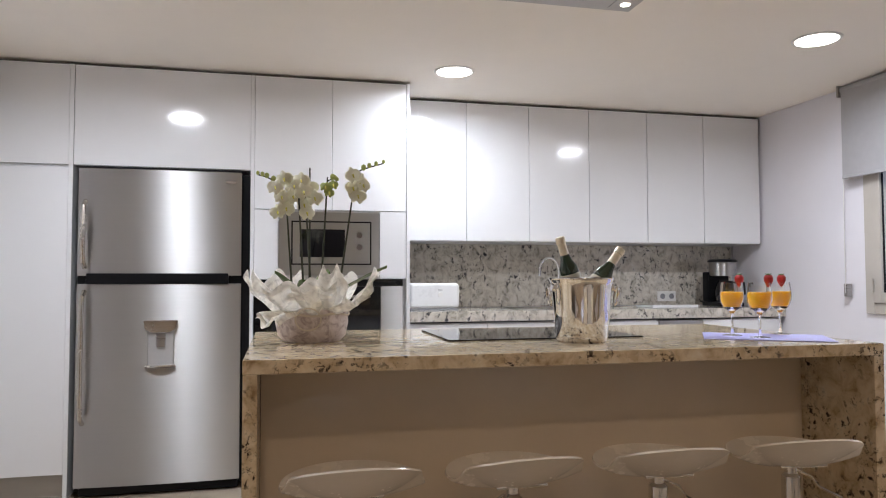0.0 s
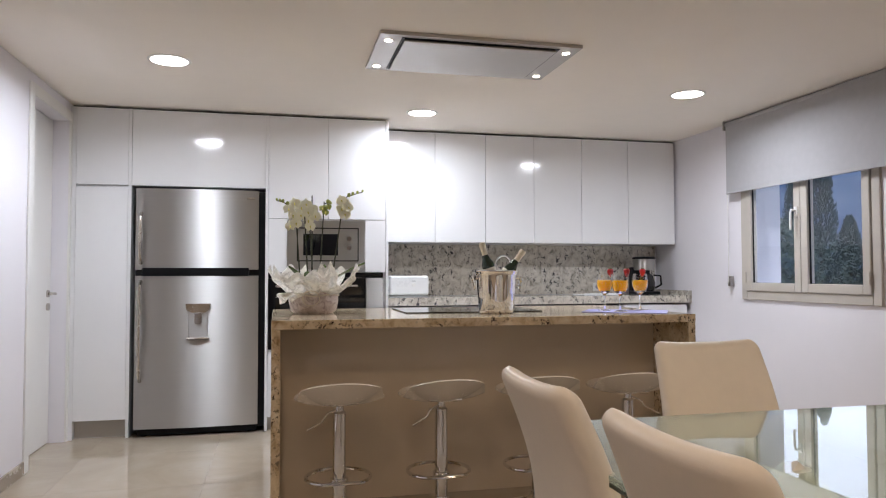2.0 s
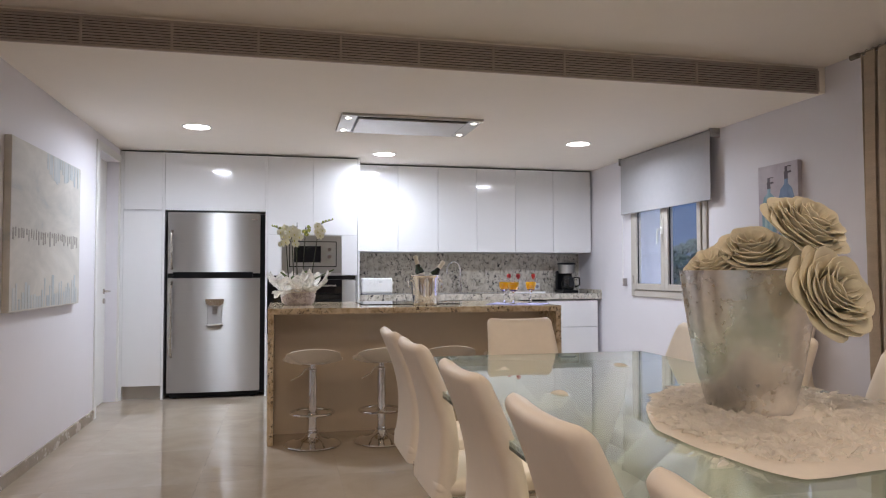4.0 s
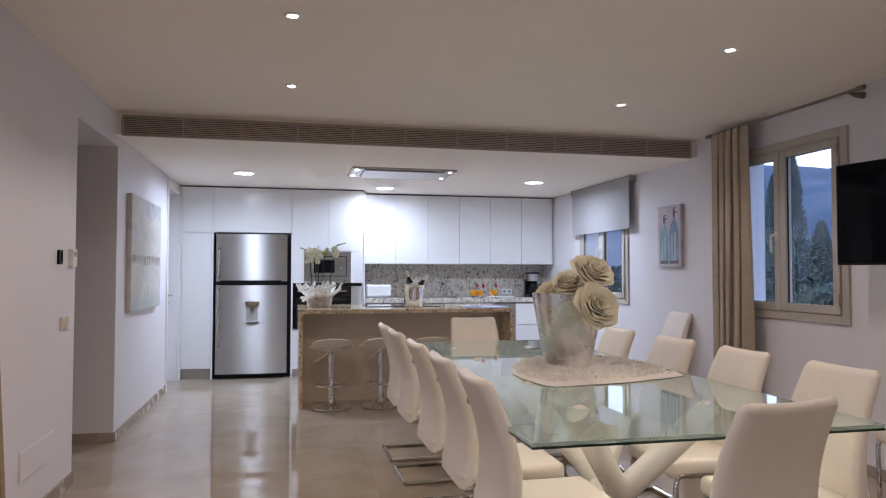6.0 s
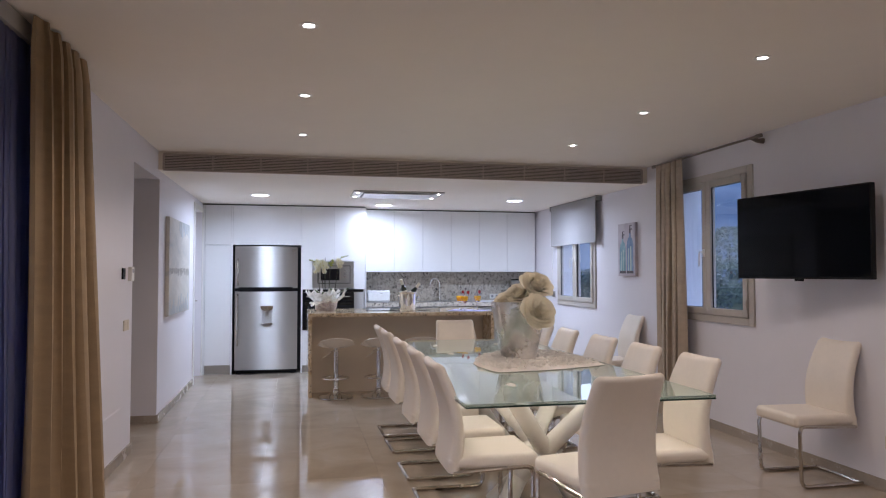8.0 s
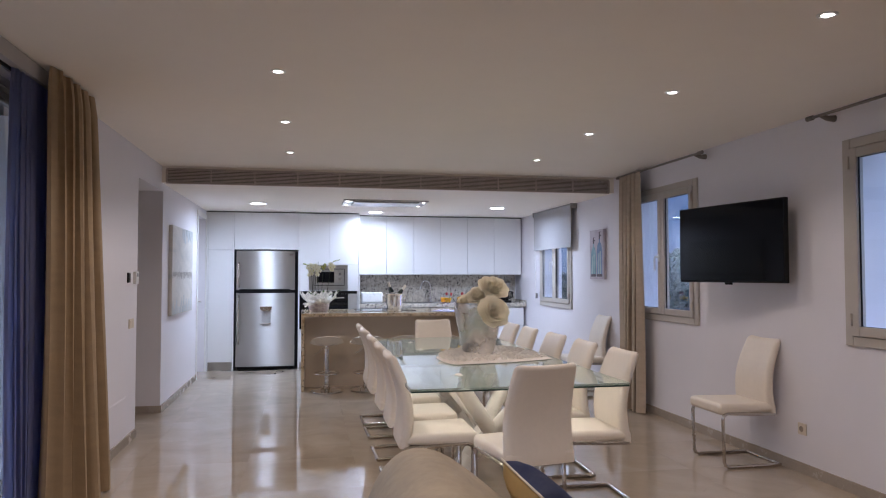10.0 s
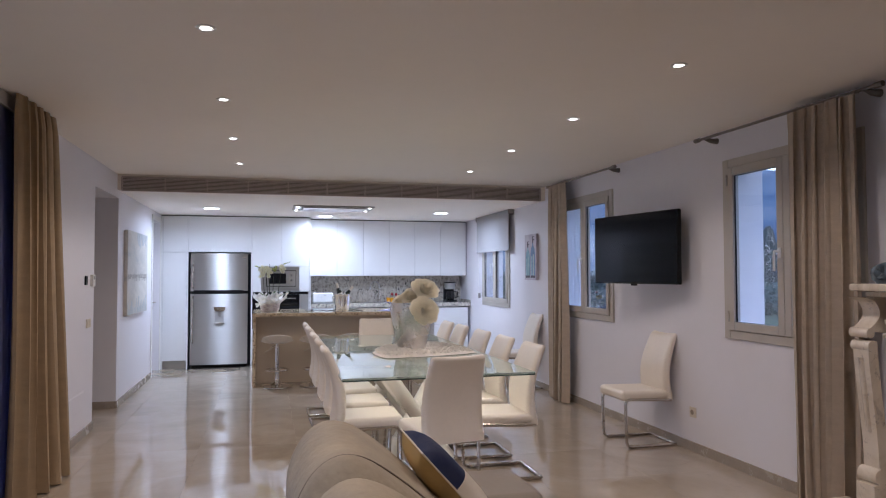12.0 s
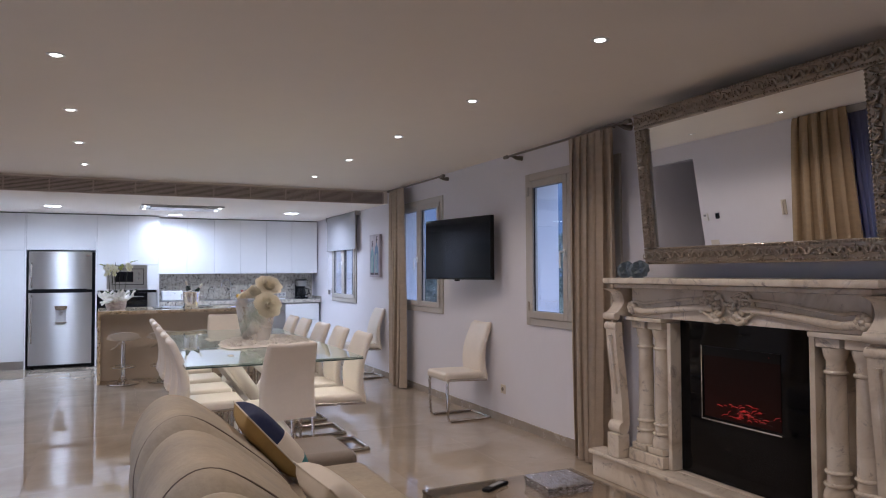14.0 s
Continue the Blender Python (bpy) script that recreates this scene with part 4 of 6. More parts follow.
M_MAT = mat("violet_placemat", (0.40, 0.40, 0.72), 0.6, var=0.06, scale=30)
M_WPLAS = mat("white_appliance", (0.80, 0.80, 0.80), 0.3, var=0.02)
M_GREYP = mat("grey_print", (0.30, 0.30, 0.32), 0.5, var=0.05)
M_ROSE = mat("slate_blue_rose", (0.11, 0.14, 0.17), 0.55, var=0.3, scale=30)
M_GLIT = mat("glitter_silver", (0.70, 0.70, 0.74), 0.22, 1.0, var=0.4, scale=60, bump=1.0, bscale=55)
M_SMOKE = glassy("smoked_glass", (0.72, 0.64, 0.54), 0.0, 1.6)
M_SMOKE.node_tree.nodes["Principled BSDF"].inputs["Transmission Weight"].default_value = 0.88
M_ART1 = ramped("seascape_canvas", [(0.25, (0.36, 0.42, 0.46)), (0.42, (0.56, 0.54, 0.50)), (0.6, (0.66, 0.63, 0.58)), (0.75, (0.72, 0.70, 0.67))], 2.2, 0.7, 8, 0.8, stretch=(1, 0.7, 1.6), bump=0.1)
M_ART2 = ramped("bottle_canvas", [(0.3, (0.44, 0.38, 0.44)), (0.5, (0.56, 0.51, 0.56)), (0.7, (0.66, 0.63, 0.66))], 4, 0.7, 6, 0.4)
M_ARTBLUE = ramped("painted_blue_wash", [(0.3, (0.42, 0.48, 0.52)), (0.5, (0.54, 0.57, 0.58)), (0.7, (0.64, 0.65, 0.64))], 14, 0.7, 6, 0.6, stretch=(1, 1, 0.3))
M_ARTLIGHT = ramped("painted_pale_glass", [(0.3, (0.30, 0.45, 0.46)), (0.55, (0.48, 0.58, 0.57)), (0.75, (0.62, 0.66, 0.62))], 14, 0.6, 5, 0.4, stretch=(1, 1, 0.35))
M_ARTDARK = mat("painted_dark_metal", (0.13, 0.11, 0.13), 0.7, var=0.3, scale=40)
M_ARTGREY = mat("painted_grey_strokes", (0.38, 0.36, 0.33), 0.8, var=0.2, scale=30)
M_ARTTEAL = ramped("painted_teal_glass", [(0.3, (0.14, 0.27, 0.33)), (0.55, (0.27, 0.43, 0.50)), (0.75, (0.48, 0.60, 0.64))], 12, 0.6, 5, 0.4, stretch=(1, 1, 0.4))
M_ARTNAVY = ramped("painted_blue_glass", [(0.3, (0.10, 0.17, 0.33)), (0.55, (0.22, 0.32, 0.50)), (0.75, (0.42, 0.52, 0.64))], 12, 0.6, 5, 0.4, stretch=(1, 1, 0.4))
M_GRASS = ramped("evening_grass", [(0.3, (0.03, 0.05, 0.015)), (0.5, (0.06, 0.085, 0.03)), (0.7, (0.10, 0.11, 0.05))], 0.9, 0.9, 8)
# blue evening haze is put into the hills' colours and a faint glow
M_HILL = ramped("hill_with_painted_haze", [(0.3, (0.02, 0.03, 0.05)), (0.5, (0.07, 0.09, 0.11)), (0.7, (0.15, 0.16, 0.17))], 0.09, 0.95, 12)
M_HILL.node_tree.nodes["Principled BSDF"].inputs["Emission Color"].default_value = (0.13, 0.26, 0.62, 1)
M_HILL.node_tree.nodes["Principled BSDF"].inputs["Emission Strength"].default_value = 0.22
M_CYP = mat("cypress_foliage", (0.06, 0.085, 0.08), 0.9, var=0.3, scale=2)
M_BUSH = mat("grey_green_leaves", (0.10, 0.13, 0.10), 0.9, var=0.3, scale=2)
M_BARK = mat("bark", (0.10, 0.075, 0.055), 0.9, var=0.2)
M_POST = mat("pale_post", (0.55, 0.54, 0.52), 0.7, var=0.1)

translucent(M_WRAP, 0.45, (0.95, 0.93, 0.88))
translucent(M_PETAL, 0.15, (0.97, 0.93, 0.82))
lace_nodes, lace_links = M_WRAP.node_tree.nodes, M_WRAP.node_tree.links
lace, lace_cut, lace_open, lace_mix = lace_nodes.new("ShaderNodeTexNoise"), lace_nodes.new("ShaderNodeMapRange"), lace_nodes.new("ShaderNodeBsdfTransparent"), lace_nodes.new("ShaderNodeMixShader")
lace.inputs["Scale"].default_value, lace.inputs["Detail"].default_value, lace.inputs["Distortion"].default_value = 26, 4, 1.5
for key, value in (("From Min", 0.46), ("From Max", 0.62), ("To Min", 0.08), ("To Max", 0.34)):
    lace_cut.inputs[key].default_value = value
lace_links.new(lace_nodes["Texture Coordinate"].outputs["Object"], lace.inputs["Vector"])
lace_links.new(lace.outputs["Fac"], lace_cut.inputs["Value"])
lace_links.new(lace_cut.outputs[0], lace_mix.inputs["Fac"])
lace_links.new(lace_nodes["Mix Shader"].outputs[0], lace_mix.inputs[1])
lace_links.new(lace_open.outputs[0], lace_mix.inputs[2])
lace_links.new(lace_mix.outputs[0], lace_nodes["Material Output"].inputs["Surface"])
translucent(M_JUICE, 0.30, (1.0, 0.62, 0.02))
translucent(M_ORCH, 0.2, (0.92, 0.90, 0.74))

# ---- living end: fireplace and mirror ----
fp = thing("fireplace", (3.735, -5.03, 0.0), "veined cream marble fireplace surround with columns", "fireplace")


def fbox(name, x0, x1, y0, y1, z0, z1, m=None, bev=0.006, parent=fp, label=""):
    """Box given in room coordinates, built under the fireplace."""
    return part(name, boxed(x0 - 3.735, x1 - 3.735, y0 + 5.03, y1 + 5.03, z0, z1, bev), m or M_MARB, parent, label)


YL, YR = -3.85, -6.21
fbox("hearth", 3.43, 3.558, YR, YL, 0.0, 0.150)
fbox("hearth", 3.56, 3.733, YR + 0.3, YL - 0.29, 0.0, 0.150)
fbox("hearth_slab", 3.405, 3.558, YR - 0.02, YL + 0.02, 0.151, 0.185, bev=0.012)
fbox("hearth_slab", 3.56, 3.733, YR + 0.3, YL - 0.29, 0.151, 0.185)
fbox("mantel_shelf", 3.355, 3.70, -5.99, -4.08, 1.355, 1.395, bev=0.012)
fbox("mantel_moulding", 3.40, 3.70, -5.93, -4.14, 1.325, 1.354, bev=0.010)
fbox("back_slab", 3.66, 3.733, -5.79, -4.27, 0.186, 1.324, bev=0.002)
# frieze with raised curved moulding
fbox("frieze", 3.50, 3.659, -5.86, -4.21, 1.135, 1.324, bev=0.004)
for s in (-1, 1):
    pts = [(3.49 - 3.735, s * (0.10 + 0.70 * k / 14), 1.195 + 0.028 * math.cos(k / 14 * 3.0) + 0.012 * (k > 12)) for k in range(15)]
    part("scroll_moulding", tubed([(x, y, z) for x, y, z in pts], 0.022, 10), M_MARB, fp)
    part("scroll_moulding", tubed([(x, y, z + 0.055) for x, y, z in pts], 0.010, 8), M_MARB, fp)
    bm = bmesh.new()
    for k in range(7):
        a = k / 7 * 2 * math.pi
        bmesh.ops.create_icosphere(bm, subdivisions=2, radius=0.020, matrix=Matrix.Translation((3.485 - 3.735, s * 0.80 + 0.026 * math.cos(a), 1.195 + 0.026 * math.sin(a))))
    bmesh.ops.create_icosphere(bm, subdivisions=2, radius=0.018, matrix=Matrix.Translation((3.475 - 3.735, s * 0.80, 1.195)))
    part("rosette", bm, M_MARB, fp)
rnd = random.Random(5)
bm = bmesh.new()
for k in range(80):                                          # carved centre ornament: leaves and scrolls
    a, r = rnd.uniform(0, 6.28), rnd.uniform(0.02, 0.105)
    c = Vector((3.492 - 3.735 - rnd.uniform(0, 0.012), (-1) ** k * 0.11 + r * math.cos(a) * 0.95, 1.235 + r * math.sin(a) * 0.8))
    bmesh.ops.create_icosphere(bm, subdivisions=2, radius=1, matrix=Matrix.Translation(c) @ Matrix.Rotation(rnd.uniform(0, 3), 4, "X") @ Matrix.Diagonal((0.014, rnd.uniform(0.010, 0.030), rnd.uniform(0.008, 0.016), 1)))
for s in (-1, 1):
    tube(bm, [(3.487 - 3.735, s * 0.105 + 0.082 * math.cos(a), 1.238 + 0.068 * math.sin(a)) for a in np.linspace(0.3, 5.9, 22)], 0.009, 8)
    tube(bm, [(3.487 - 3.735, s * (0.02 + 0.11 * k / 8), 1.165 - 0.022 * math.sin(k / 8 * 3.1)) for k in range(9)], 0.014, 8)
part("carved_ornament", bm, M_MARB, fp, "carved leaf and scroll ornament")
# scroll brackets and slender S-shaped legs


def leg_profile(bm, prof, y0, y1):
    A, B = ([bm.verts.new((x - 3.735, y + 5.03, z)) for x, z in prof] for y in (y0, y1))
    bm.faces.new(A), bm.faces.new(B[::-1])
    n = len(prof)
    for k in range(n):
        bm.faces.new((A[k], A[(k + 1) % n], B[(k + 1) % n], B[k]))
    return bm


def scroll_disc(bm, x, z, r, y0, y1):
    return tube(bm, [(x - 3.735, y0 + 5.03 - 0.004, z), (x - 3.735, y1 + 5.03 + 0.004, z)], r, 20)


for y0, y1 in ((-4.165, -4.055), (-6.005, -5.895)):
    front = [(3.375, 1.322)] + [(3.44 + 0.055 * math.sin(math.pi * k / 12) - 0.055 * (k / 12), 1.30 - 0.155 * k / 12) for k in range(13)]
    bm = leg_profile(bmesh.new(), front + [(3.55, 1.13), (3.57, 1.322)], y0, y1)
    part("scroll_bracket", scroll_disc(bm, 3.405, 1.135, 0.026, y0, y1), M_MARB, fp)
    curve = [(3.395 + 0.055 * math.sin(math.pi * 0.5 * k / 16) ** 1.6, 1.092 - 0.70 * k / 16) for k in range(17)]
    bm = leg_profile(bmesh.new(), curve + [(x + 0.060, z) for x, z in curve[::-1]], y0 + 0.006, y1 - 0.006)
    scroll_disc(bm, 3.418, 1.066, 0.030, y0, y1)
    scroll_disc(bm, 3.455, 0.385, 0.042, y0, y1)
    part("pilaster", bm, M_MARB, fp)
    part("pilaster_inlay", tubed([(x - 0.001 - 3.735, (y0 + y1) / 2 + 5.03, z) for x, z in curve[2:12]], 0.016, 8), M_MARB, fp)
    fbox("pilaster_base", 3.405, 3.50, y0 - 0.004, y1 + 0.004, 0.187, 0.345)
# column pairs
COLP = [(0.066, 0.0), (0.068, 0.028), (0.063, 0.052), (0.054, 0.070), (0.051, 0.095), (0.050, 0.19), (0.048, 0.45), (0.045, 0.66), (0.045, 0.690), (0.052, 0.700), (0.060, 0.735), (0.062, 0.752)]


def collar(y, z, r):
    """A moulded ring round a column's shaft."""
    return tubed([(3.56 - 3.735 + r * math.cos(2 * math.pi * k / 28), y + 5.03 + r * math.sin(2 * math.pi * k / 28), z) for k in range(28)], 0.0105, 8, closed=True)


for side in (1, -1):
    ya, yb = -5.03 + side * 0.760, -5.03 + side * 0.605
    fbox("column_plinth", 3.475, 3.659, min(ya, yb) - 0.085, max(ya, yb) + 0.085, 0.187, 0.262)
    fbox("column_cornice", 3.47, 3.659, min(ya, yb) - 0.09, max(ya, yb) + 0.09, 1.108, 1.134, bev=0.005)
    for y in (ya, yb):
        fbox("column_foot", 3.49, 3.63, y - 0.068, y + 0.068, 0.264, 0.305)
        part("column", turned(COLP, 28, (3.56 - 3.735, y + 5.03, 0.306)), M_MARB, fp, "turned marble column")
        for z, r in ((0.452, 0.052), (0.938, 0.047), (0.392, 0.056)):
            part("collar", collar(y, z, r), M_MARB, fp)
        fbox("column_cap", 3.495, 3.625, y - 0.066, y + 0.066, 1.059, 1.107, bev=0.008)
for y0, y1 in ((-4.544, -4.512), (-5.549, -5.517)):
    fbox("inner_jamb", 3.52, 3.659, y0, y1, 0.186, 1.107, bev=0.003)
ins = part("fire_insert", boxed(3.60 - 3.735, 3.655 - 3.735, -5.515 + 5.03, -4.546 + 5.03, 0.187, 1.132, 0.003), M_FIREBLK, fp, "black glass electric fire insert")
bm = bmesh.new()
for a, b, c, d in ((-5.29, -4.722, 0.542, 0.550), (-4.730, -4.722, 0.550, 0.985)):
    box(bm, 3.593 - 3.735, 3.599 - 3.735, a + 5.03, b + 5.03, c, d)
part("trim_line", bm, M_CHROME, ins, "bright metal trim line")
part("chamber", boxed(3.5965 - 3.735, 3.599 - 3.735, -5.285 + 5.03, -4.745 + 5.03, 0.565, 0.93), M_FIREGL, ins)
part("vent_slot", boxed(3.594 - 3.735, 3.599 - 3.735, -5.285 + 5.03, -4.735 + 5.03, 0.93, 0.985), M_BLACK, ins)
bm, bm2 = bmesh.new(), bmesh.new()
for k in range(60):
    y, z = rnd.gauss(-5.04, 0.085), 0.585 + 0.09 * rnd.random() ** 1.2
    a = rnd.uniform(-0.6, 0.3)
    L = rnd.uniform(0.006, 0.026)
    t = bm if k % 3 else bm2
    tube(t, [(3.594 - 3.735, y + 5.03 - L * math.cos(a), z - L * math.sin(a)), (3.594 - 3.735, y + 5.03 + 0.3 * L, z + 0.004), (3.594 - 3.735, y + 5.03 + L * math.cos(a), z + L * math.sin(a))], rnd.uniform(0.0008, 0.0024), 5)
part("standby_light", boxed(3.5925 - 3.735, 3.594 - 3.735, -0.187, -0.183, 0.957, 0.961), M_EMBER, ins, "tiny red standby light")
part("embers", bm, M_EMBER, ins, "glowing red embers")["kind"] = "stuff"
part("coals", bm2, M_LOG, ins)["kind"] = "stuff"

mir = new("wall_mirror")
mir.matrix_world = pose(3.557, -5.15, 1.483, 0, -5.0, -0.5)
tagged(mir, "large mirror in an ornate antique silver frame", "mirror")
MW, MH, FW = 0.845, 0.993, 0.108
part("glass", boxed(-0.012, -0.008, -MW + FW - 0.01, MW - FW + 0.01, FW - 0.01, MH - FW + 0.01), M_MIRROR, mir, smooth=False)
for y in (-0.5, 0.5):
    part("wall_mount", boxed(0.012, 0.175, y - 0.03, y + 0.03, 0.12, 0.18, 0.004), M_DARK, mir)
part("backing", boxed(-0.006, 0.012, -MW + 0.01, MW - 0.01, 0.01, MH - 0.01), M_DARK, mir)
for a, b, c, d in ((-MW, MW, 0.0, FW), (-MW, MW, MH - FW, MH), (-MW, -MW + FW, FW, MH - FW), (MW - FW, MW, FW, MH - FW)):
    rail = part("frame_rail", boxed(-0.030, -0.007, a, b, c, d, 0.010), M_OLDSIL, mir, "carved antique silver rail")
    horiz = (b - a) > (d - c)
    L = (b - a) if horiz else (d - c)
    n = int(L / 0.040)
    bm = bmesh.new()
    for k in range(n):                                       # a running leaf scroll between two beaded edges
        f, flip = (k + 0.5) / n, 1 if k % 2 else -1

        def at(along, off, lift):
            w = L * f + along
            inner = FW - off if c == 0.0 or a == -MW else off
            return (-0.030 - lift, a + w, c + inner) if horiz else (-0.030 - lift, a + inner, c + w)
        tube(bm, [at(-0.020, 0.050 - flip * 0.016, 0.002), at(-0.008, 0.050 + flip * 0.012, 0.012), at(0.008, 0.050 + flip * 0.018, 0.014), at(0.019, 0.050 - flip * 0.004, 0.008), at(0.010, 0.050 - flip * 0.012, 0.006)], 0.0085, 6, r2=0.004)
        tube(bm, [at(-0.006, 0.050 - flip * 0.022, 0.004), at(0.006, 0.050 - flip * 0.024, 0.008)], 0.007, 6, r2=0.003)
        for half in (-0.010, 0.010):
            for off, r in ((0.010, 0.008), (0.094, 0.0075)):
                bmesh.ops.create_icosphere(bm, subdivisions=1, radius=1, matrix=Matrix.Translation(at(half, off, 0.002)) @ Matrix.Diagonal((r, r, r, 1)))
    part("carving", bm, M_OLDSIL, rail)


def ceramic_rose(at, r, seed):
    rg = random.Random(seed)
    ob = thing("decorative_rose", at, "slate blue artificial rose lying on the mantel", "ornament", "roses on the mantel")
    ob.matrix_world = Matrix.Translation(at) @ Vector((-0.75, -0.55, 0.40)).to_track_quat("Z", "Y").to_matrix().to_4x4() @ pose(0, 0, 0, 0, 0, rg.uniform(0, 90))
    for ring, (n, rad, tilt) in enumerate(((5, 1.0, 0.35), (5, 0.72, 0.75), (3, 0.42, 1.15))):
        for k in range(n):
            a = 2 * math.pi * (k + 0.5 * ring) / n

            def petal(u, v, a=a, rad=rad, tilt=tilt):
                w = (u - 0.5) * 1.35 * rad * r * math.sin(math.pi * (0.12 + 0.80 * v)) ** 0.6
                d = rad * r * v
                hgt = r * (0.45 + math.sin(tilt) * v * rad * 0.9) - 0.35 * r * v ** 3 * (rad > 0.9) + 0.12 * r * math.cos((u - 0.5) * 5)
                return (d * math.cos(a) * math.cos(tilt * 0.5) - w * math.sin(a), d * math.sin(a) * math.cos(tilt * 0.5) + w * math.cos(a), hgt)
            part("petal", thicken(sheet(6, 6, petal), 0.003), M_ROSE, ob)
    part("calyx", turned([(0.0, 0.0), (r * 0.5, 0.004), (r * 0.35, r * 0.45), (0.0, r * 0.5)], 14), M_ROSE, ob)


ceramic_rose((3.47, -4.20, 1.437), 0.062, 1)
ceramic_rose((3.46, -4.34, 1.437), 0.066, 2)

# ---- sofa, ottoman, cushions, coffee table ----
sofa = thing("sofa", (0.99, -5.45, 0.0), "taupe microfibre sofa with high padded back cushions", "sofa")
part("base", boxed(-0.52, 0.58, -1.40, 1.22, 0.06, 0.27, 0.03, 3), M_SOFA, sofa)
part("back_frame", boxed(-0.53, -0.30, -1.40, 1.24, 0.20, 0.60, 0.05, 3), M_SOFA, sofa)


def hump(y0, y1, seed):
    """A plump back cushion: rises steeply behind, rolls over the top and slopes down to the seat."""
    rg = random.Random(seed)
    base = [(-0.54, 0.42), (-0.565, 0.55), (-0.555, 0.68), (-0.50, 0.79), (-0.42, 0.845), (-0.33, 0.835), (-0.22, 0.765), (-0.10, 0.665), (0.0, 0.575), (0.06, 0.50), (0.05, 0.44), (-0.05, 0.42), (-0.25, 0.42)]
    cx, cz = -0.28, 0.58
    m0, fine = len(base), []
    for i in range(m0):                                      # round the profile
        p0, p1, p2, p3 = (Vector(base[(i + k) % m0]) for k in (-1, 0, 1, 2))
        for f in (0.0, 0.25, 0.5, 0.75):
            fine.append(0.5 * ((2 * p1) + (p2 - p0) * f + (2 * p0 - 5 * p1 + 4 * p2 - p3) * f * f + (3 * p1 - p0 - 3 * p2 + p3) * f ** 3))
    n = 30

    def size(f):
        return 1 - 0.30 * max(0.0, (abs(2 * f - 1) - 0.72) / 0.28) ** 2.2 + 0.02 * math.sin(math.pi * f)
    bm = bmesh.new()
    rings = []
    for i in range(n + 1):
        f = i / n
        rings.append([bm.verts.new((cx + (x - cx) * size(f), y0 + (y1 - y0) * f, cz + (z - cz) * size(f) + 0.008 * noise.noise((x * 5, f * 4, seed)))) for x, z in fine])
    m = len(fine)
    for A, B in zip(rings, rings[1:]):
        for k in range(m):
            bm.faces.new((A[k], A[(k + 1) % m], B[(k + 1) % m], B[k]))
    bm.faces.new(rings[0][::-1]), bm.faces.new(rings[-1])
    c = part("back_cushion", bm, M_SOFA, sofa)
    for f in (0.16,):
        y = y0 + (y1 - y0) * f
        part("piping", tubed([(cx + (x - cx) * (size(f) + 0.004), y, cz + (z - cz) * (size(f) + 0.004)) for x, z in fine[2:36]], 0.003, 6), M_PIPE, c, "dark seam piping")


hump(0.46, 1.30, 1)
hump(-0.40, 0.44, 2)
hump(-1.26, -0.42, 3)
for y0, y1 in ((-1.36, -0.50), (-0.49, 0.35), (0.36, 1.20)):
    bm = boxed(-0.30, 0.60, y0, y1, 0.275, 0.415, 0.045, 4)
    part("seat_cushion", bm, M_SOFA, sofa)
for x in (-0.45, 0.5):
    for y in (-1.3, 1.12):
        part("foot", boxed(x - 0.03, x + 0.03, y - 0.03, y + 0.03, 0.0, 0.06, 0.004), M_BLACK, sofa)
ott = thing("ottoman", (1.33, -3.91, 0.0), "taupe leather ottoman at the end of the sofa", "ottoman")
bm = boxed(-0.30, 0.27, -0.24, 0.24, 0.24, 0.44, 0.05, 4)
part("cushion", bm, mat("taupe_leather", (0.25, 0.205, 0.165), 0.5, var=0.08, scale=5, bump=0.1, bscale=200), ott)
part("base", boxed(-0.28, 0.25, -0.22, 0.22, 0.05, 0.238, 0.02), M_SOFA, ott)
for x in (-0.24, 0.21):
    for y in (-0.18, 0.18):
        part("foot", boxed(x - 0.02, x + 0.02, y - 0.02, y + 0.02, 0, 0.05, 0.003), M_BLACK, ott)


def cushion_half(side, size=0.44, thick=0.075, bm=None, lo=(0, 1), hi=(0, 1)):
    def f(u, v):
        u, v = lo[0] + (lo[1] - lo[0]) * u, hi[0] + (hi[1] - hi[0]) * v
        a, b = 2 * u - 1, 2 * v - 1
        pinch = 1 - 0.07 * (1 - b * b) * abs(a) ** 3
        pinch2 = 1 - 0.07 * (1 - a * a) * abs(b) ** 3
        h = thick * ((1 - a ** 4) * (1 - b ** 4)) ** 0.55
        return (size / 2 * a * pinch, size / 2 * b * pinch2, side * h)
    return sheet(16, 16, f, bm)


def pillow(m, face, rear, label, extra=False):
    ob = new("throw_pillow")
    ob.matrix_world = m
    tagged(ob, label, "pillow", "pillows on the sofa")
    part("front", cushion_half(1), face, ob)
    part("rear", cushion_half(-1), rear, ob)
    if extra:
        bm = cushion_half(1, 0.44, 0.0775, None, (0.46, 0.80), (0.0, 0.42))
        part("patch", bm, M_CREAM, ob, "cream patch")
        bm = cushion_half(1, 0.44, 0.0775, None, (0.80, 1.0), (0.0, 0.5))
        part("patch", bm, M_TEAL, ob, "teal patch")
    part("piping", tubed([(x, y, 0) for x, y in ((-0.218, -0.218), (-0.207, 0), (-0.218, 0.218), (0, 0.207), (0.218, 0.218), (0.207, 0), (0.218, -0.218), (0, -0.207))], 0.004, 6, closed=True), M_CREAM, ob)
    return ob


pillow(pose(1.055, -4.40, 0.615, 0, 48, 0), M_NAVY, M_GOLD, "navy and mustard patchwork throw pillow leaning on the sofa back", True)
pillow(pose(1.20, -5.20, 0.49, 0, 46, 4), M_CREAM, M_CREAM, "plain cream throw pillow leaning on the sofa back")

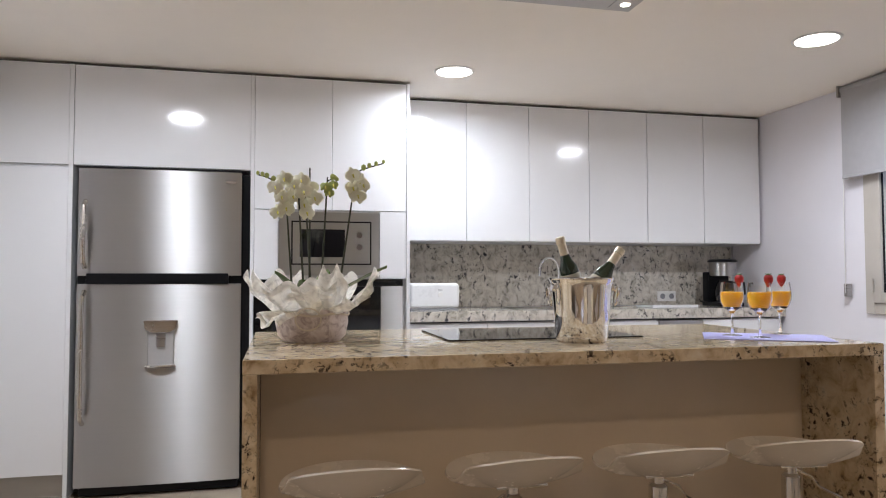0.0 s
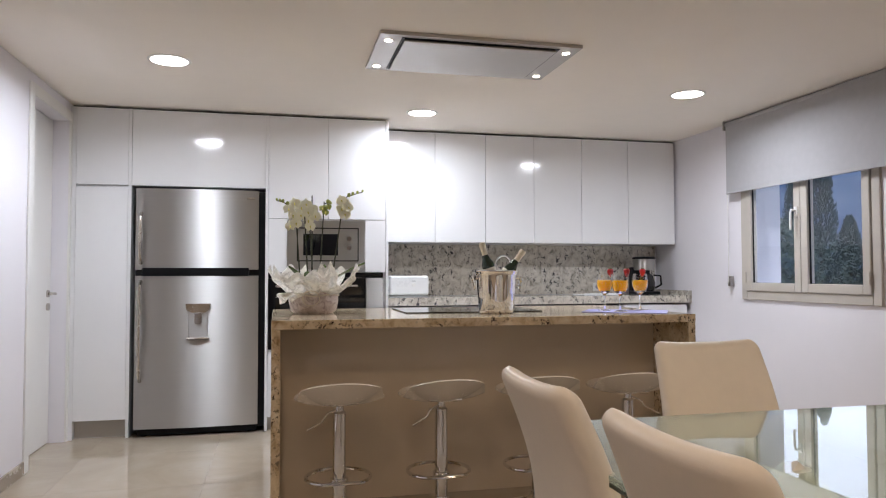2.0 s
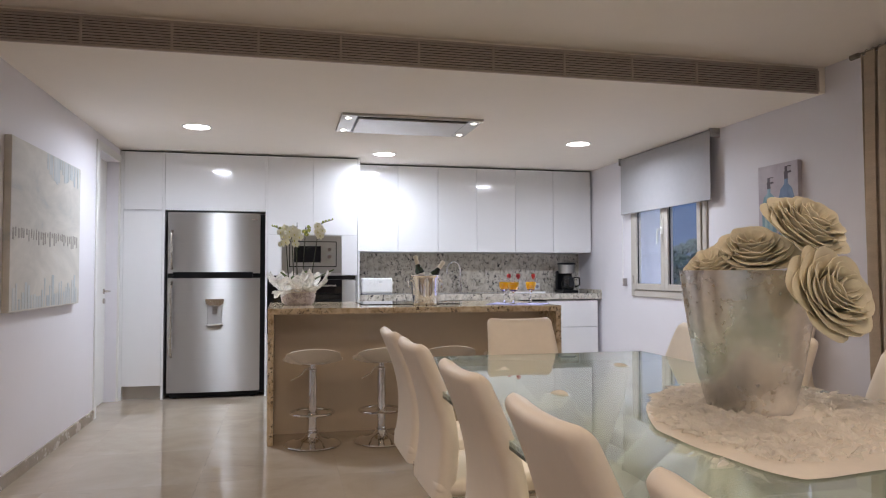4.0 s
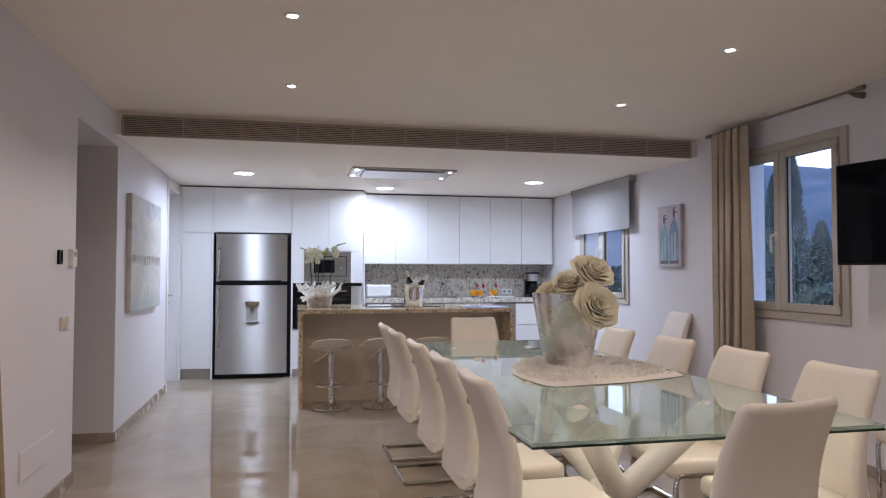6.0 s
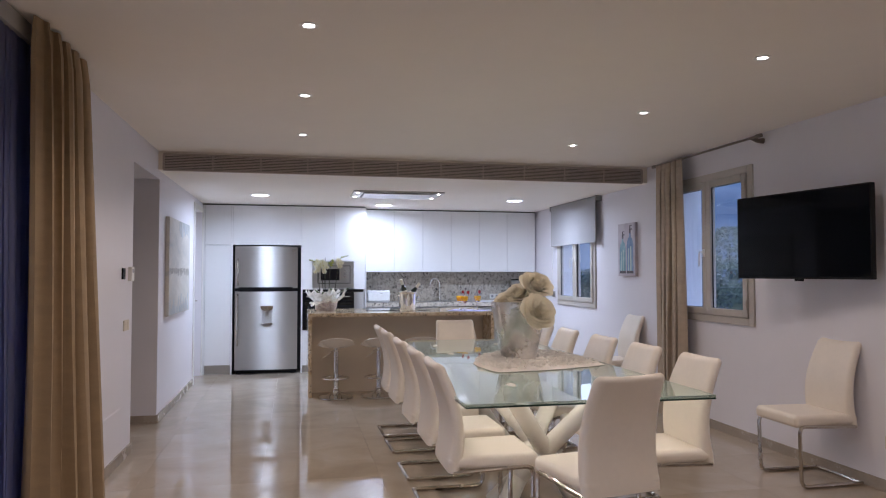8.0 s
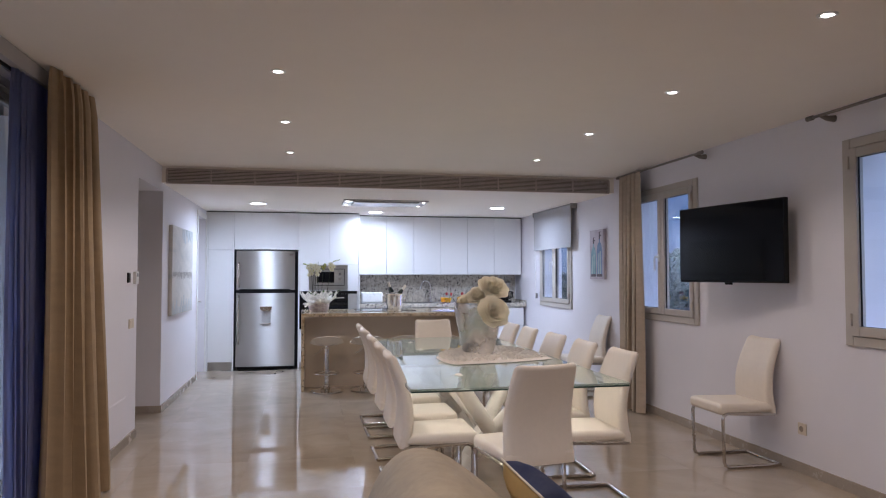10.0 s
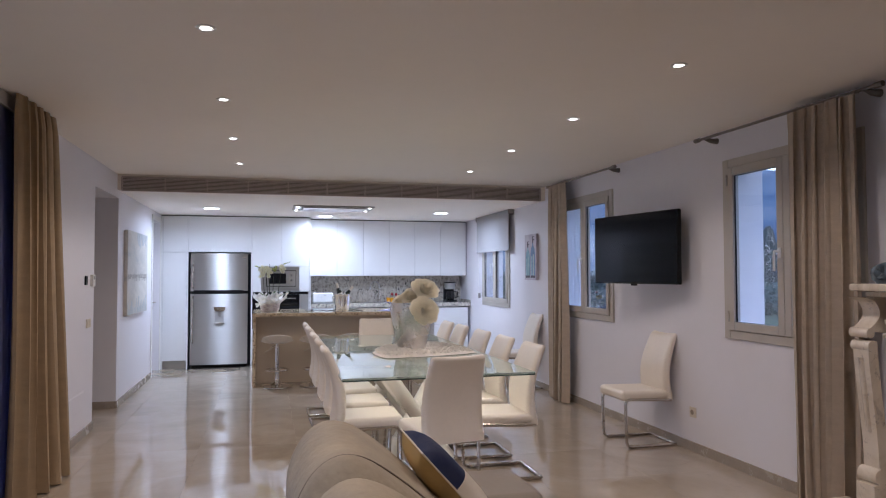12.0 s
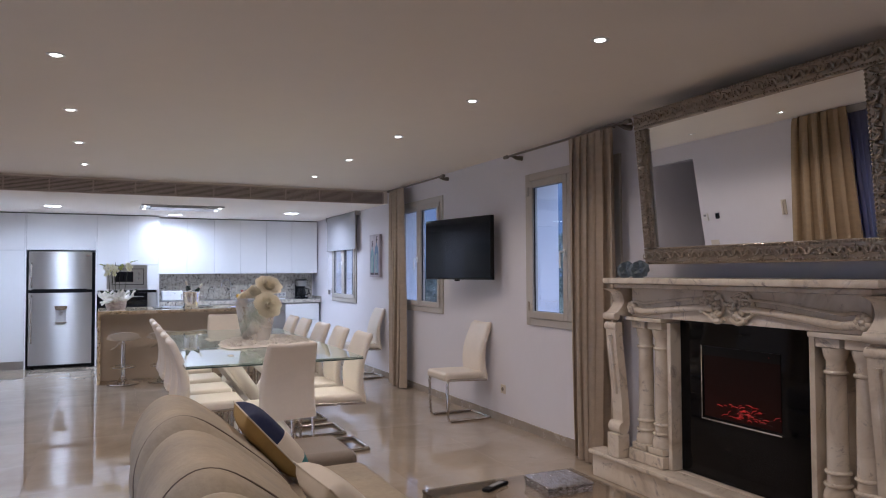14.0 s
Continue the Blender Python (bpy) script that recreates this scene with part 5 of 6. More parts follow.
ct = thing("coffee_table", (2.08, -5.60, 0.0), "smoked glass coffee table with chrome frame", "coffee table")
part("tabletop", boxed(-0.42, 0.42, -0.70, 0.70, 0.405, 0.42, 0.003), M_SMOKE, ct)
for x in (-0.40, 0.40):
    for y in (-0.68, 0.68):
        part("leg", boxed(x - 0.018, x + 0.018, y - 0.018, y + 0.018, 0.0, 0.404, 0.003), M_CHROME, ct)
for y in (-0.68, 0.68):
    part("rail", boxed(-0.38, 0.38, y - 0.012, y + 0.012, 0.375, 0.404, 0.003), M_CHROME, ct)
for x in (-0.40, 0.40):
    part("rail", boxed(x - 0.012, x + 0.012, -0.66, 0.66, 0.375, 0.404, 0.003), M_CHROME, ct)
part("lower_shelf", boxed(-0.38, 0.38, -0.66, 0.66, 0.10, 0.112, 0.002), M_SMOKE, ct)
gb = thing("glitter_box", (2.245, -5.16, 0.421), "silver glitter covered decorative box", "box", turn=-3)
part("body", boxed(-0.118, 0.118, -0.11, 0.11, 0.0, 0.030, 0.003), M_GLIT, gb)
part("lid", boxed(-0.122, 0.122, -0.115, 0.115, 0.031, 0.046, 0.004), M_GLIT, gb)
rc = thing("remote_control", (1.98, -5.03, 0.421), "black remote control on the coffee table", "remote control", turn=-62)
part("case", boxed(-0.022, 0.022, -0.085, 0.085, 0.0, 0.016, 0.006, 3), M_BLACK, rc)
part("buttons", boxed(-0.012, 0.012, -0.04, 0.06, 0.0162, 0.018, 0.001), M_GREYP, rc)

# ---- table dressing ----
cloth = thing("table_runner", (1.62, -1.10, TZ + 0.001), "cream fur and satin table runner under the vase", "table runner")
corners = [(-0.41, -0.06), (-0.36, -0.57), (0.50, -0.34), (0.36, 0.56), (-0.12, 0.44)]


def patch(u, v):
    a, k = u * len(corners), int(u * len(corners)) % len(corners)
    p, q, f = corners[k], corners[(k + 1) % len(corners)], a - int(a)
    if u >= 1:
        p = q = corners[0]
    x, y = p[0] + (q[0] - p[0]) * f, p[1] + (q[1] - p[1]) * f
    n = noise.noise((x * v * 9, y * v * 9, 2))
    swell = 0.93 + 0.12 * math.sin(math.pi * (f if u < 1 else 0)) + 0.05 * noise.noise((x * 7, y * 7, 4))
    x, y = x * swell, y * swell
    return (x * v, y * v, 0.003 + (0.010 + 0.008 * n) * (1 - v ** 6))


part("satin", sheet(60, 12, patch), M_SATIN, cloth)
bm = bmesh.new()
rnd = random.Random(9)
for k in range(5200):
    u, v = rnd.random(), 0.25 + 0.62 * math.sqrt(rnd.random())
    x, y, z = patch(u, v)
    if y < -0.20 and rnd.random() < 0.75:
        continue
    a, L, w = rnd.uniform(0, 6.28), rnd.uniform(0.025, 0.062), rnd.uniform(0.0015, 0.003)
    dx, dy = math.cos(a), math.sin(a)
    p0, p1 = bm.verts.new((x - dy * w, y + dx * w, z)), bm.verts.new((x + dy * w, y - dx * w, z))
    p2 = bm.verts.new((x + dx * L * 0.5, y + dy * L * 0.5, z + L * 0.4))
    p3 = bm.verts.new((x + dx * L, y + dy * L, z + L * rnd.uniform(0.1, 0.45)))
    bm.faces.new((p0, p1, p2)), bm.faces.new((p0, p2, p3))
fur = part("fur", bm, M_FUR, cloth, "long cream fur pile")
fur["kind"] = "stuff"

vase = thing("vase", (1.595, -1.04, TZ + 0.013), "tall hammered silver oval vase on the dining table", "vase")
bm = bmesh.new()
outer = [(0.0, 0.0), (0.115, 0.0), (0.128, 0.02), (0.152, 0.12), (0.178, 0.25), (0.194, 0.36), (0.200, 0.41)]
inner = [(0.192, 0.408), (0.184, 0.34), (0.16, 0.2), (0.12, 0.06), (0.0, 0.05)]
lathe(bm, outer + inner, 48)
for v in bm.verts:
    v.co.y *= 0.85
    v.co += 0.004 * Vector((noise.noise(v.co * 9), noise.noise(v.co * 9 + Vector((5, 0, 0))), 0))
part("body", bm, M_SILVER, vase)


def foam_rose(at, r, aim, seed):
    rg = random.Random(seed)
    ob = new("artificial_rose")
    ob.matrix_world = Matrix.Translation(at) @ Vector(aim).to_track_quat("Z", "Y").to_matrix().to_4x4()
    tagged(ob, "large cream foam rose standing in the vase", "artificial flower", "roses in the vase")
    count = 44
    for k in range(count):                                   # petals in a spiral, tight and upright in the heart, open and rolled outside
        f = (k + 0.5) / count
        a = k * 2.39996 + rg.uniform(-0.2, 0.2)
        rad = 0.10 + 0.86 * f ** 0.85
        top = 0.50 * (1 - f ** 1.7) + rg.uniform(-0.03, 0.03)
        half, wig, ph = 0.62 + 0.5 * (1 - f), rg.uniform(0.03, 0.07), rg.uniform(0, 6)

        def petal(u, v, a=a, f=f, rad=rad, top=top, half=half, wig=wig, ph=ph):
            e = abs(2 * u - 1)
            w = v * (1 - 0.24 * e ** 2.5)
            roll = max(0.0, (w - 0.72) / 0.28)
            d = r * (rad * w ** 0.50 + 0.07 * roll ** 2 + wig * math.sin(7 * u + ph) * w ** 3)
            z = r * (-0.30 + (0.30 + top) * w ** 1.15 - 0.07 * roll ** 2 * (0.4 + f))
            ang = a + (2 * u - 1) * half
            return (d * math.cos(ang), d * math.sin(ang), z)
        part("petal", thicken(sheet(10, 7, petal), 0.002), M_PETAL, ob)
    part("stem", tubed([(0, 0, -0.02), (0, 0, -0.09)], 0.006, 6), M_LEAF, ob)
    return ob


VX, VY, VZ = 1.555, -1.04, TZ + 0.013
foam_rose((VX + 0.135, VY - 0.13, VZ + 0.530), 0.132, (0.15, -0.75, 0.70), 1)
foam_rose((VX + 0.105, VY - 0.25, VZ + 0.350), 0.138, (0.15, -0.95, 0.35), 2)
foam_rose((VX + 0.030, VY - 0.04, VZ + 0.465), 0.122, (-0.35, -0.5, 0.85), 3)
foam_rose((VX - 0.060, VY + 0.02, VZ + 0.420), 0.105, (-0.6, -0.2, 0.85), 4)

# ---- things on the island ----
def orchid():
    ob = thing("orchid_plant", (0.385, 2.80, IZ), "white orchids in a tissue-wrapped pot on the island", "potted plant")
    pot = part("pot_wrap", turned([(0.0, 0.0), (0.105, 0.0), (0.125, 0.02), (0.135, 0.07), (0.128, 0.12), (0.105, 0.15), (0.09, 0.152), (0.0, 0.14)], 36), M_WRAPR, ob, "patterned clear wrap round the pot")
    part("ribbon", tubed([(0.137 * math.cos(a), 0.137 * math.sin(a), 0.10 + 0.004 * math.sin(5 * a)) for a in np.linspace(0, 6.28, 40)[:-1]], 0.004, 6, closed=True), M_CREAM, pot)
    part("ribbon_loop", tubed([(-0.02 + 0.045 * math.cos(a), -0.142 - 0.01 * math.sin(a), 0.085 + 0.04 * math.sin(a)) for a in np.linspace(0, 6.28, 20)[:-1]], 0.003, 6, closed=True), M_CREAM, pot)
    rg = random.Random(4)
    # tissue points: arc of the pot rim, tip, width at the tip
    for k, (a0, a1, tip, w) in enumerate(((-3.0, -2.1, (-0.225, -0.09, 0.245), 0.05), (-2.7, -1.8, (-0.165, -0.15, 0.075), 0.09), (-1.7, -0.7, (0.070, -0.13, 0.265), 0.07), (-2.4, -1.3, (-0.10, -0.16, 0.205), 0.15), (-1.9, -1.1, (0.0, -0.165, 0.215), 0.13),
                                          (-0.8, 0.1, (0.235, -0.06, 0.255), 0.09), (-1.2, -0.3, (0.135, -0.15, 0.15), 0.11), (0.3, 1.7, (0.10, 0.15, 0.24), 0.14), (1.5, 3.1, (-0.10, 0.15, 0.25), 0.14))):
        def flap(u, v, a0=a0, a1=a1, tip=tip, w=w, k=k):
            a = a0 + (a1 - a0) * u
            b0 = Vector((0.120 * math.cos(a), 0.120 * math.sin(a), 0.105 + 0.012 * math.sin(9 * a)))
            along = Vector((math.cos(a1) - math.cos(a0), math.sin(a1) - math.sin(a0), 0)).normalized()
            p = b0.lerp(Vector(tip) + along * (u - 0.5) * w * 1.25 + Vector((0, 0, 0.02 * math.sin(u * 9 + k))), v)
            out = Vector((math.cos(a), math.sin(a), 0.2))
            return p + out * (0.026 * math.sin(math.pi * v) + 0.004 * math.sin(u * 11 + k + v * 3) * (0.3 + v) + 0.004 * math.sin(v * 9 + u * 7 + k) + 0.022 * noise.noise((u * 3 + k, v * 3, k)))
        part("tissue", thicken(sheet(18, 12, flap), 0.0010), M_WRAP, ob, "crumpled white tissue")
    for ang, L, rise in ((-0.2, 0.25, 0.17), (-2.6, 0.13, 0.15), (-1.9, 0.10, 0.12), (1.2, 0.16, 0.16)):
        def leaf(u, v, ang=ang, L=L, rise=rise):
            w = 0.062 * math.sin(math.pi * min(1, 0.08 + 0.92 * v)) ** 0.6 * (u - 0.5)
            d = 0.03 + L * v
            z = 0.13 + rise * v - 0.03 * v * v + 0.3 * abs(u - 0.5) * 0.06
            return (d * math.cos(ang) - w * math.sin(ang), d * math.sin(ang) + w * math.cos(ang), z)
        part("leaf", thicken(sheet(6, 12, leaf), 0.002), M_LEAF, ob)
    for a, b, h in (((-0.07, 0.0), (-0.10, -0.01), 0.55), ((-0.03, -0.03), (-0.055, -0.03), 0.58), ((-0.01, 0.0), (-0.012, -0.02), 0.645), ((0.03, 0.02), (0.055, 0.0), 0.615), ((0.09, -0.02), (0.155, -0.03), 0.60), ((0.0, 0.03), (-0.03, 0.02), 0.60)):
        pts = [(a[0] + (b[0] - a[0]) * f, a[1] + (b[1] - a[1]) * f, 0.13 + (h - 0.13) * f) for f in np.linspace(0, 1, 6)]
        part("stem", tubed(pts, 0.0045, 6, r2=0.003), M_STEM, ob)
    for sgn, path in ((-1, [(-0.10, -0.02, 0.54), (-0.13, -0.03, 0.585), (-0.17, -0.03, 0.605), (-0.20, -0.03, 0.612)]), (1, [(0.155, -0.03, 0.60), (0.175, -0.03, 0.64), (0.21, -0.04, 0.652), (0.262, -0.04, 0.668)]), (1, [(0.055, 0.0, 0.60), (0.075, -0.01, 0.61), (0.09, -0.01, 0.60)])):
        part("stem", tubed(path, 0.0026, 6), M_STEM, ob)
        for f in (0.45, 0.65, 0.82, 1.0):
            i = min(int(f * (len(path) - 1)), len(path) - 2)
            q = Vector(path[i]).lerp(Vector(path[i + 1]), f * (len(path) - 1) - i) + Vector((0, -0.006, 0.006))
            bm = bmesh.new()
            bmesh.ops.create_icosphere(bm, subdivisions=2, radius=0.0125 - 0.006 * f, matrix=Matrix.Translation(q) @ Matrix.Diagonal((1, 0.8, 1.25, 1)))
            part("bud", bm, M_BUD, ob, "greenish orchid bud")

    def blossom(c, r, mat_petal):
        tw = rg.uniform(-1.2, 1.2)
        lean = rg.uniform(-1.1, 1.1)
        bm, bmy = bmesh.new(), bmesh.new()
        for ang, L, w in ((0.1, 1.0, 0.92), (math.pi - 0.1, 1.0, 0.92), (math.pi / 2, 1.0, 0.50), (-2.15, 0.95, 0.46), (-1.0, 0.95, 0.46)):
            ang += tw * 0.4

            def pet(u, v, ang=ang, L=L, w=w):
                q = (u - 0.5) * r * w * math.sin(math.pi * (0.05 + 0.88 * v)) ** 0.7 * 1.3
                d = r * L * v
                dx, dz = d * math.cos(ang) - q * math.sin(ang), d * math.sin(ang) + q * math.cos(ang)
                dy = 0.010 * v * v - 0.35 * r * (v ** 2) * (0.5 - abs(u - 0.5)) + lean * dx * 0.6
                return (c[0] + dx, c[1] + dy, c[2] + dz)
            sheet(6, 6, pet, bm)
        bl = part("blossom", thicken(bm, 0.0010), mat_petal, ob, "white orchid blossom")
        tube(bmy, [(c[0], c[1] - 0.002, c[2]), (c[0], c[1] - 0.012, c[2] - 0.006), (c[0] + 0.002, c[1] - 0.016, c[2] - 0.012)], 0.0038, 6, r2=0.002)
        part("heart", bmy, M_OYEL, bl)

    for x, z in ((-0.135, 0.565), (-0.105, 0.60), (-0.115, 0.53), (-0.075, 0.575), (-0.07, 0.535), (-0.04, 0.595), (-0.035, 0.55), (-0.005, 0.57), (0.005, 0.53), (-0.03, 0.505), (-0.095, 0.49), (-0.125, 0.475), (-0.02, 0.475)):
        blossom((x + rg.uniform(-0.006, 0.006), -0.035 + rg.uniform(-0.03, 0.015), z), rg.uniform(0.028, 0.035), M_ORCH)
    for x, z in ((0.045, 0.575), (0.075, 0.585), (0.06, 0.555)):
        blossom((x, -0.02 + rg.uniform(-0.01, 0.01), z), 0.020, M_BUD)
    for x, z in ((0.145, 0.635), (0.170, 0.615), (0.148, 0.59), (0.165, 0.56), (0.185, 0.60)):
        blossom((x, -0.045 + rg.uniform(-0.02, 0.01), z - 0.018), rg.uniform(0.028, 0.034), M_ORCH)


orchid()

bk = thing("wine_bucket", (1.345, 2.52, IZ), "polished steel champagne bucket with ring handles", "ice bucket")
part("pail", turned([(0, 0.0), (0.0856, 0.0), (0.09202, 0.008), (0.09416, 0.02), (0.1038, 0.12), (0.1113, 0.205), (0.1156, 0.22), (0.1198, 0.226), (0.1198, 0.232), (0.1113, 0.233), (0.107, 0.2), (0.08988, 0.02), (0, 0.015)], 56), M_CHROME, bk)
for s in (-1, 1):
    part("lug", tubed([(s * 0.098, -0.01, 0.19), (s * 0.122, -0.012, 0.195)], 0.012, 12), M_CHROME, bk)
    part("ring", tubed([(s * (0.131 + 0.006 * math.cos(a)), -0.014 + 0.026 * math.sin(a) * 0.6, 0.165 + 0.034 * math.cos(a)) for a in np.linspace(0, 6.28, 24)[:-1]], 0.004, 7, closed=True), M_CHROME, bk)


def bottle(at, lean, spin, label):
    ob = new("champagne_bottle")
    ob.matrix_world = pose(*at, 0, lean, spin)
    tagged(ob, label, "bottle", "bottles in the bucket")
    part("glass", turned([(0.0, 0.0), (0.034, 0.0), (0.036, 0.01), (0.036, 0.18), (0.033, 0.21), (0.022, 0.235), (0.0155, 0.26), (0.0145, 0.285)], 24), M_BOTTLE, ob)
    part("foil", turned([(0.0158, 0.255), (0.0165, 0.26), (0.0158, 0.30), (0.0185, 0.302), (0.0185, 0.318), (0.0165, 0.325), (0.0, 0.328)], 20), M_FOIL, ob, "crumpled gold foil cap")
    part("neck_label", turned([(0.0362, 0.165), (0.0365, 0.168), (0.0365, 0.182), (0.0358, 0.186)], 24), M_LABEL, ob)


bottle((1.365, 2.548, IZ + 0.070), -17, 5, "dark champagne bottle with gold foil standing in the bucket")
bottle((1.296, 2.492, IZ + 0.075), 36, -4, "dark wine bottle leaning in the bucket")

mt = solid("placemat", boxed(-0.225, 0.225, -0.16, 0.16, 0.0, 0.0025, 0.001, 1), M_MAT, (2.10, 2.50, IZ + 0.0005), "violet-blue placemat under the drinks", "placemat", turn=-32)


def cocktail(at, spin):
    ob = thing("juice_glass", (*at, IZ + 0.0035), "stemmed glass of orange juice with a strawberry", "drinking glass", "drinks on the placemat", spin)
    prof = [(0.0, 0.0), (0.034, 0.0), (0.034, 0.002), (0.008, 0.006), (0.0042, 0.02), (0.004, 0.075), (0.010, 0.085), (0.030, 0.10), (0.040, 0.125), (0.041, 0.145), (0.036, 0.19), (0.0345, 0.19), (0.0395, 0.145), (0.0385, 0.126), (0.028, 0.103), (0.0, 0.089)]
    g = part("bowl_and_stem", turned(prof, 32), M_GLASS, ob)
    g.visible_shadow = False
    part("juice", turned([(0.0, 0.0895), (0.0275, 0.1035), (0.038, 0.1265), (0.039, 0.145), (0.0378, 0.156), (0.0, 0.157)], 28), M_JUICE, ob, "bright orange juice")
    bm = turned([(0.0, 0.172), (0.007, 0.178), (0.015, 0.195), (0.016, 0.208), (0.010, 0.216), (0.0, 0.217)], 14, (0.037, 0, 0))
    be = part("strawberry", bm, M_BERRY, ob, "red strawberry on the rim")
    bm = bmesh.new()
    for k in range(6):
        a = k / 6 * 6.28
        tube(bm, [(0.037, 0, 0.216), (0.037 + 0.011 * math.cos(a), 0.011 * math.sin(a), 0.221)], 0.003, 5, r2=0.0008)
    part("calyx", bm, M_GREEN, be)
    ob.scale = (1.1, 1.1, 1.1)


cocktail((2.01, 2.575), 10)
cocktail((2.045, 2.455), 0)
cocktail((2.240, 2.590), 40)

# ---- things on the worktop ----
WZ = 0.971
toaster = thing("toaster", (1.245, 4.66, WZ), "white two-slot toaster on the worktop", "toaster")
part("body", boxed(-0.165, 0.165, -0.085, 0.085, 0.012, 0.175, 0.022, 4), M_WPLAS, toaster)
part("base", boxed(-0.16, 0.16, -0.08, 0.08, 0.0, 0.012, 0.004), M_GREYP, toaster)
for y in (-0.03, 0.03):
    part("slot", boxed(-0.12, 0.12, y - 0.012, y + 0.012, 0.1745, 0.1765), M_BLACK, toaster)
part("dial", tubed([(0.035, -0.085, 0.10), (0.035, -0.095, 0.10)], 0.016, 18), M_RING, toaster)
part("lever", boxed(0.163, 0.185, -0.02, 0.02, 0.11, 0.13, 0.004), M_RING, toaster)
part("print_bar", boxed(0.02, 0.05, -0.0865, -0.0845, 0.128, 0.133), M_GREYP, toaster)

cof = thing("coffee_maker", (3.44, 4.70, WZ), "black and steel drip coffee maker with glass jug", "coffee maker")
part("base", boxed(-0.095, 0.095, -0.12, 0.12, 0.0, 0.03, 0.008), M_BLACK, cof)
part("tower", boxed(-0.09, 0.09, 0.05, 0.12, 0.03, 0.25, 0.01), M_BLACK, cof)
part("filter_head", turned([(0.0, 0.22), (0.085, 0.22), (0.09, 0.23), (0.094, 0.32), (0.0, 0.32)], 28), M_STEEL, cof, "brushed steel filter head")
part("lid", turned([(0.0, 0.345), (0.09, 0.342), (0.105, 0.332), (0.105, 0.322), (0.0, 0.321)], 28), M_BLACK, cof)
part("jug", turned([(0.0, 0.032), (0.062, 0.032), (0.075, 0.06), (0.078, 0.11), (0.062, 0.165), (0.05, 0.185), (0.0, 0.187)], 28, (0, -0.035, 0)), M_BGLASS, cof, "dark glass jug")
part("jug_handle", tubed([(0.06, -0.06, 0.175), (0.12, -0.08, 0.17), (0.125, -0.08, 0.09), (0.075, -0.06, 0.06)], 0.009, 8), M_BLACK, cof)

tap = thing("kitchen_tap", (2.235, 4.90, WZ), "chrome swan-neck kitchen tap", "tap")
pts = [(0, 0, 0.0), (0, 0, 0.25)] + [(-0.085 + 0.085 * math.cos(a), -0.03 * (1 - math.cos(a)), 0.25 + 0.10 * math.sin(a)) for a in np.linspace(0.1, 2.9, 14)] + [(-0.17, -0.06, 0.22)]
part("spout", tubed(pts, 0.011, 12), M_CHROME, tap)
part("body", turned([(0.026, 0.0), (0.026, 0.01), (0.018, 0.02), (0.018, 0.10), (0.0, 0.105)], 20), M_CHROME, tap)
part("lever", tubed([(0.015, 0, 0.07), (0.06, -0.01, 0.10)], 0.006, 8), M_CHROME, tap)
sink = thing("sink", (2.05, 4.66, WZ), "stainless steel sink set in the worktop", "sink")
part("rim", boxed(-0.27, 0.27, -0.20, 0.20, 0.0005, 0.004, 0.002), M_STEEL, sink)
part("bowl", boxed(-0.24, 0.24, -0.17, 0.17, 0.0035, 0.0052, 0.0005, 1), M_DSTEEL, sink)
tray = thing("serving_tray", (2.93, 4.62, WZ), "white rectangular tray lying on the worktop", "tray")
part("plate", boxed(-0.17, 0.17, -0.12, 0.12, 0.0, 0.010, 0.004), M_WPLAS, tray)
part("rim", boxed(-0.175, 0.175, -0.125, -0.115, 0.0, 0.02, 0.003), M_WPLAS, tray)
soc = thing("wall_socket", (3.066, YB - 0.019, 1.0), "white double wall socket on the splashback", "wall socket")
part("plate", boxed(0, 0.155, -0.010, -0.0005, 0, 0.076, 0.003), M_RING, soc)
for x in (0.04, 0.115):
    part("outlet", turned([(0.0, 0.0), (0.018, 0.0), (0.021, 0.004)], 18), M_GREYP, soc).matrix_basis = pose(x, -0.0105, 0.038, 90, 0, 0)

# ---- on the walls ----
art = thing("canvas_painting", (XL + 0.002, 1.46, 0.975), "large pale seascape canvas with grey reflections", "painting")
part("canvas", boxed(0.0, 0.04, 0, 1.36, 0, 0.99, 0.003), M_ART1, art)
rnd = random.Random(12)
for k in range(26):
    y, h = 0.04 + 1.28 * k / 26, rnd.uniform(0.06, 0.20)
    part("brush_stroke", boxed(0.040, 0.0415, y, y + rnd.uniform(0.02, 0.045), 0.01, 0.01 + h), M_ARTBLUE, art)
for k in range(30):
    y = 0.03 + 1.28 * k / 30
    part("brush_stroke", boxed(0.040, 0.0415, y, y + rnd.uniform(0.008, 0.03), 0.46 - rnd.uniform(0.01, 0.07), 0.475 + rnd.uniform(0, 0.012)), M_ARTGREY, art)
for k in range(16):
    y = 0.6 + 0.72 * k / 16
    part("brush_stroke", boxed(0.040, 0.0415, y, y + rnd.uniform(0.02, 0.05), 0.98 - rnd.uniform(0.05, 0.18), 0.985), M_ARTBLUE, art)
pic = thing("canvas_painting", (XR - 0.002, 1.69, 1.37), "narrow canvas of two glass soda siphons", "painting")
part("canvas", boxed(-0.035, 0.0, -0.41, 0, 0, 0.60, 0.003), M_ART2, pic)


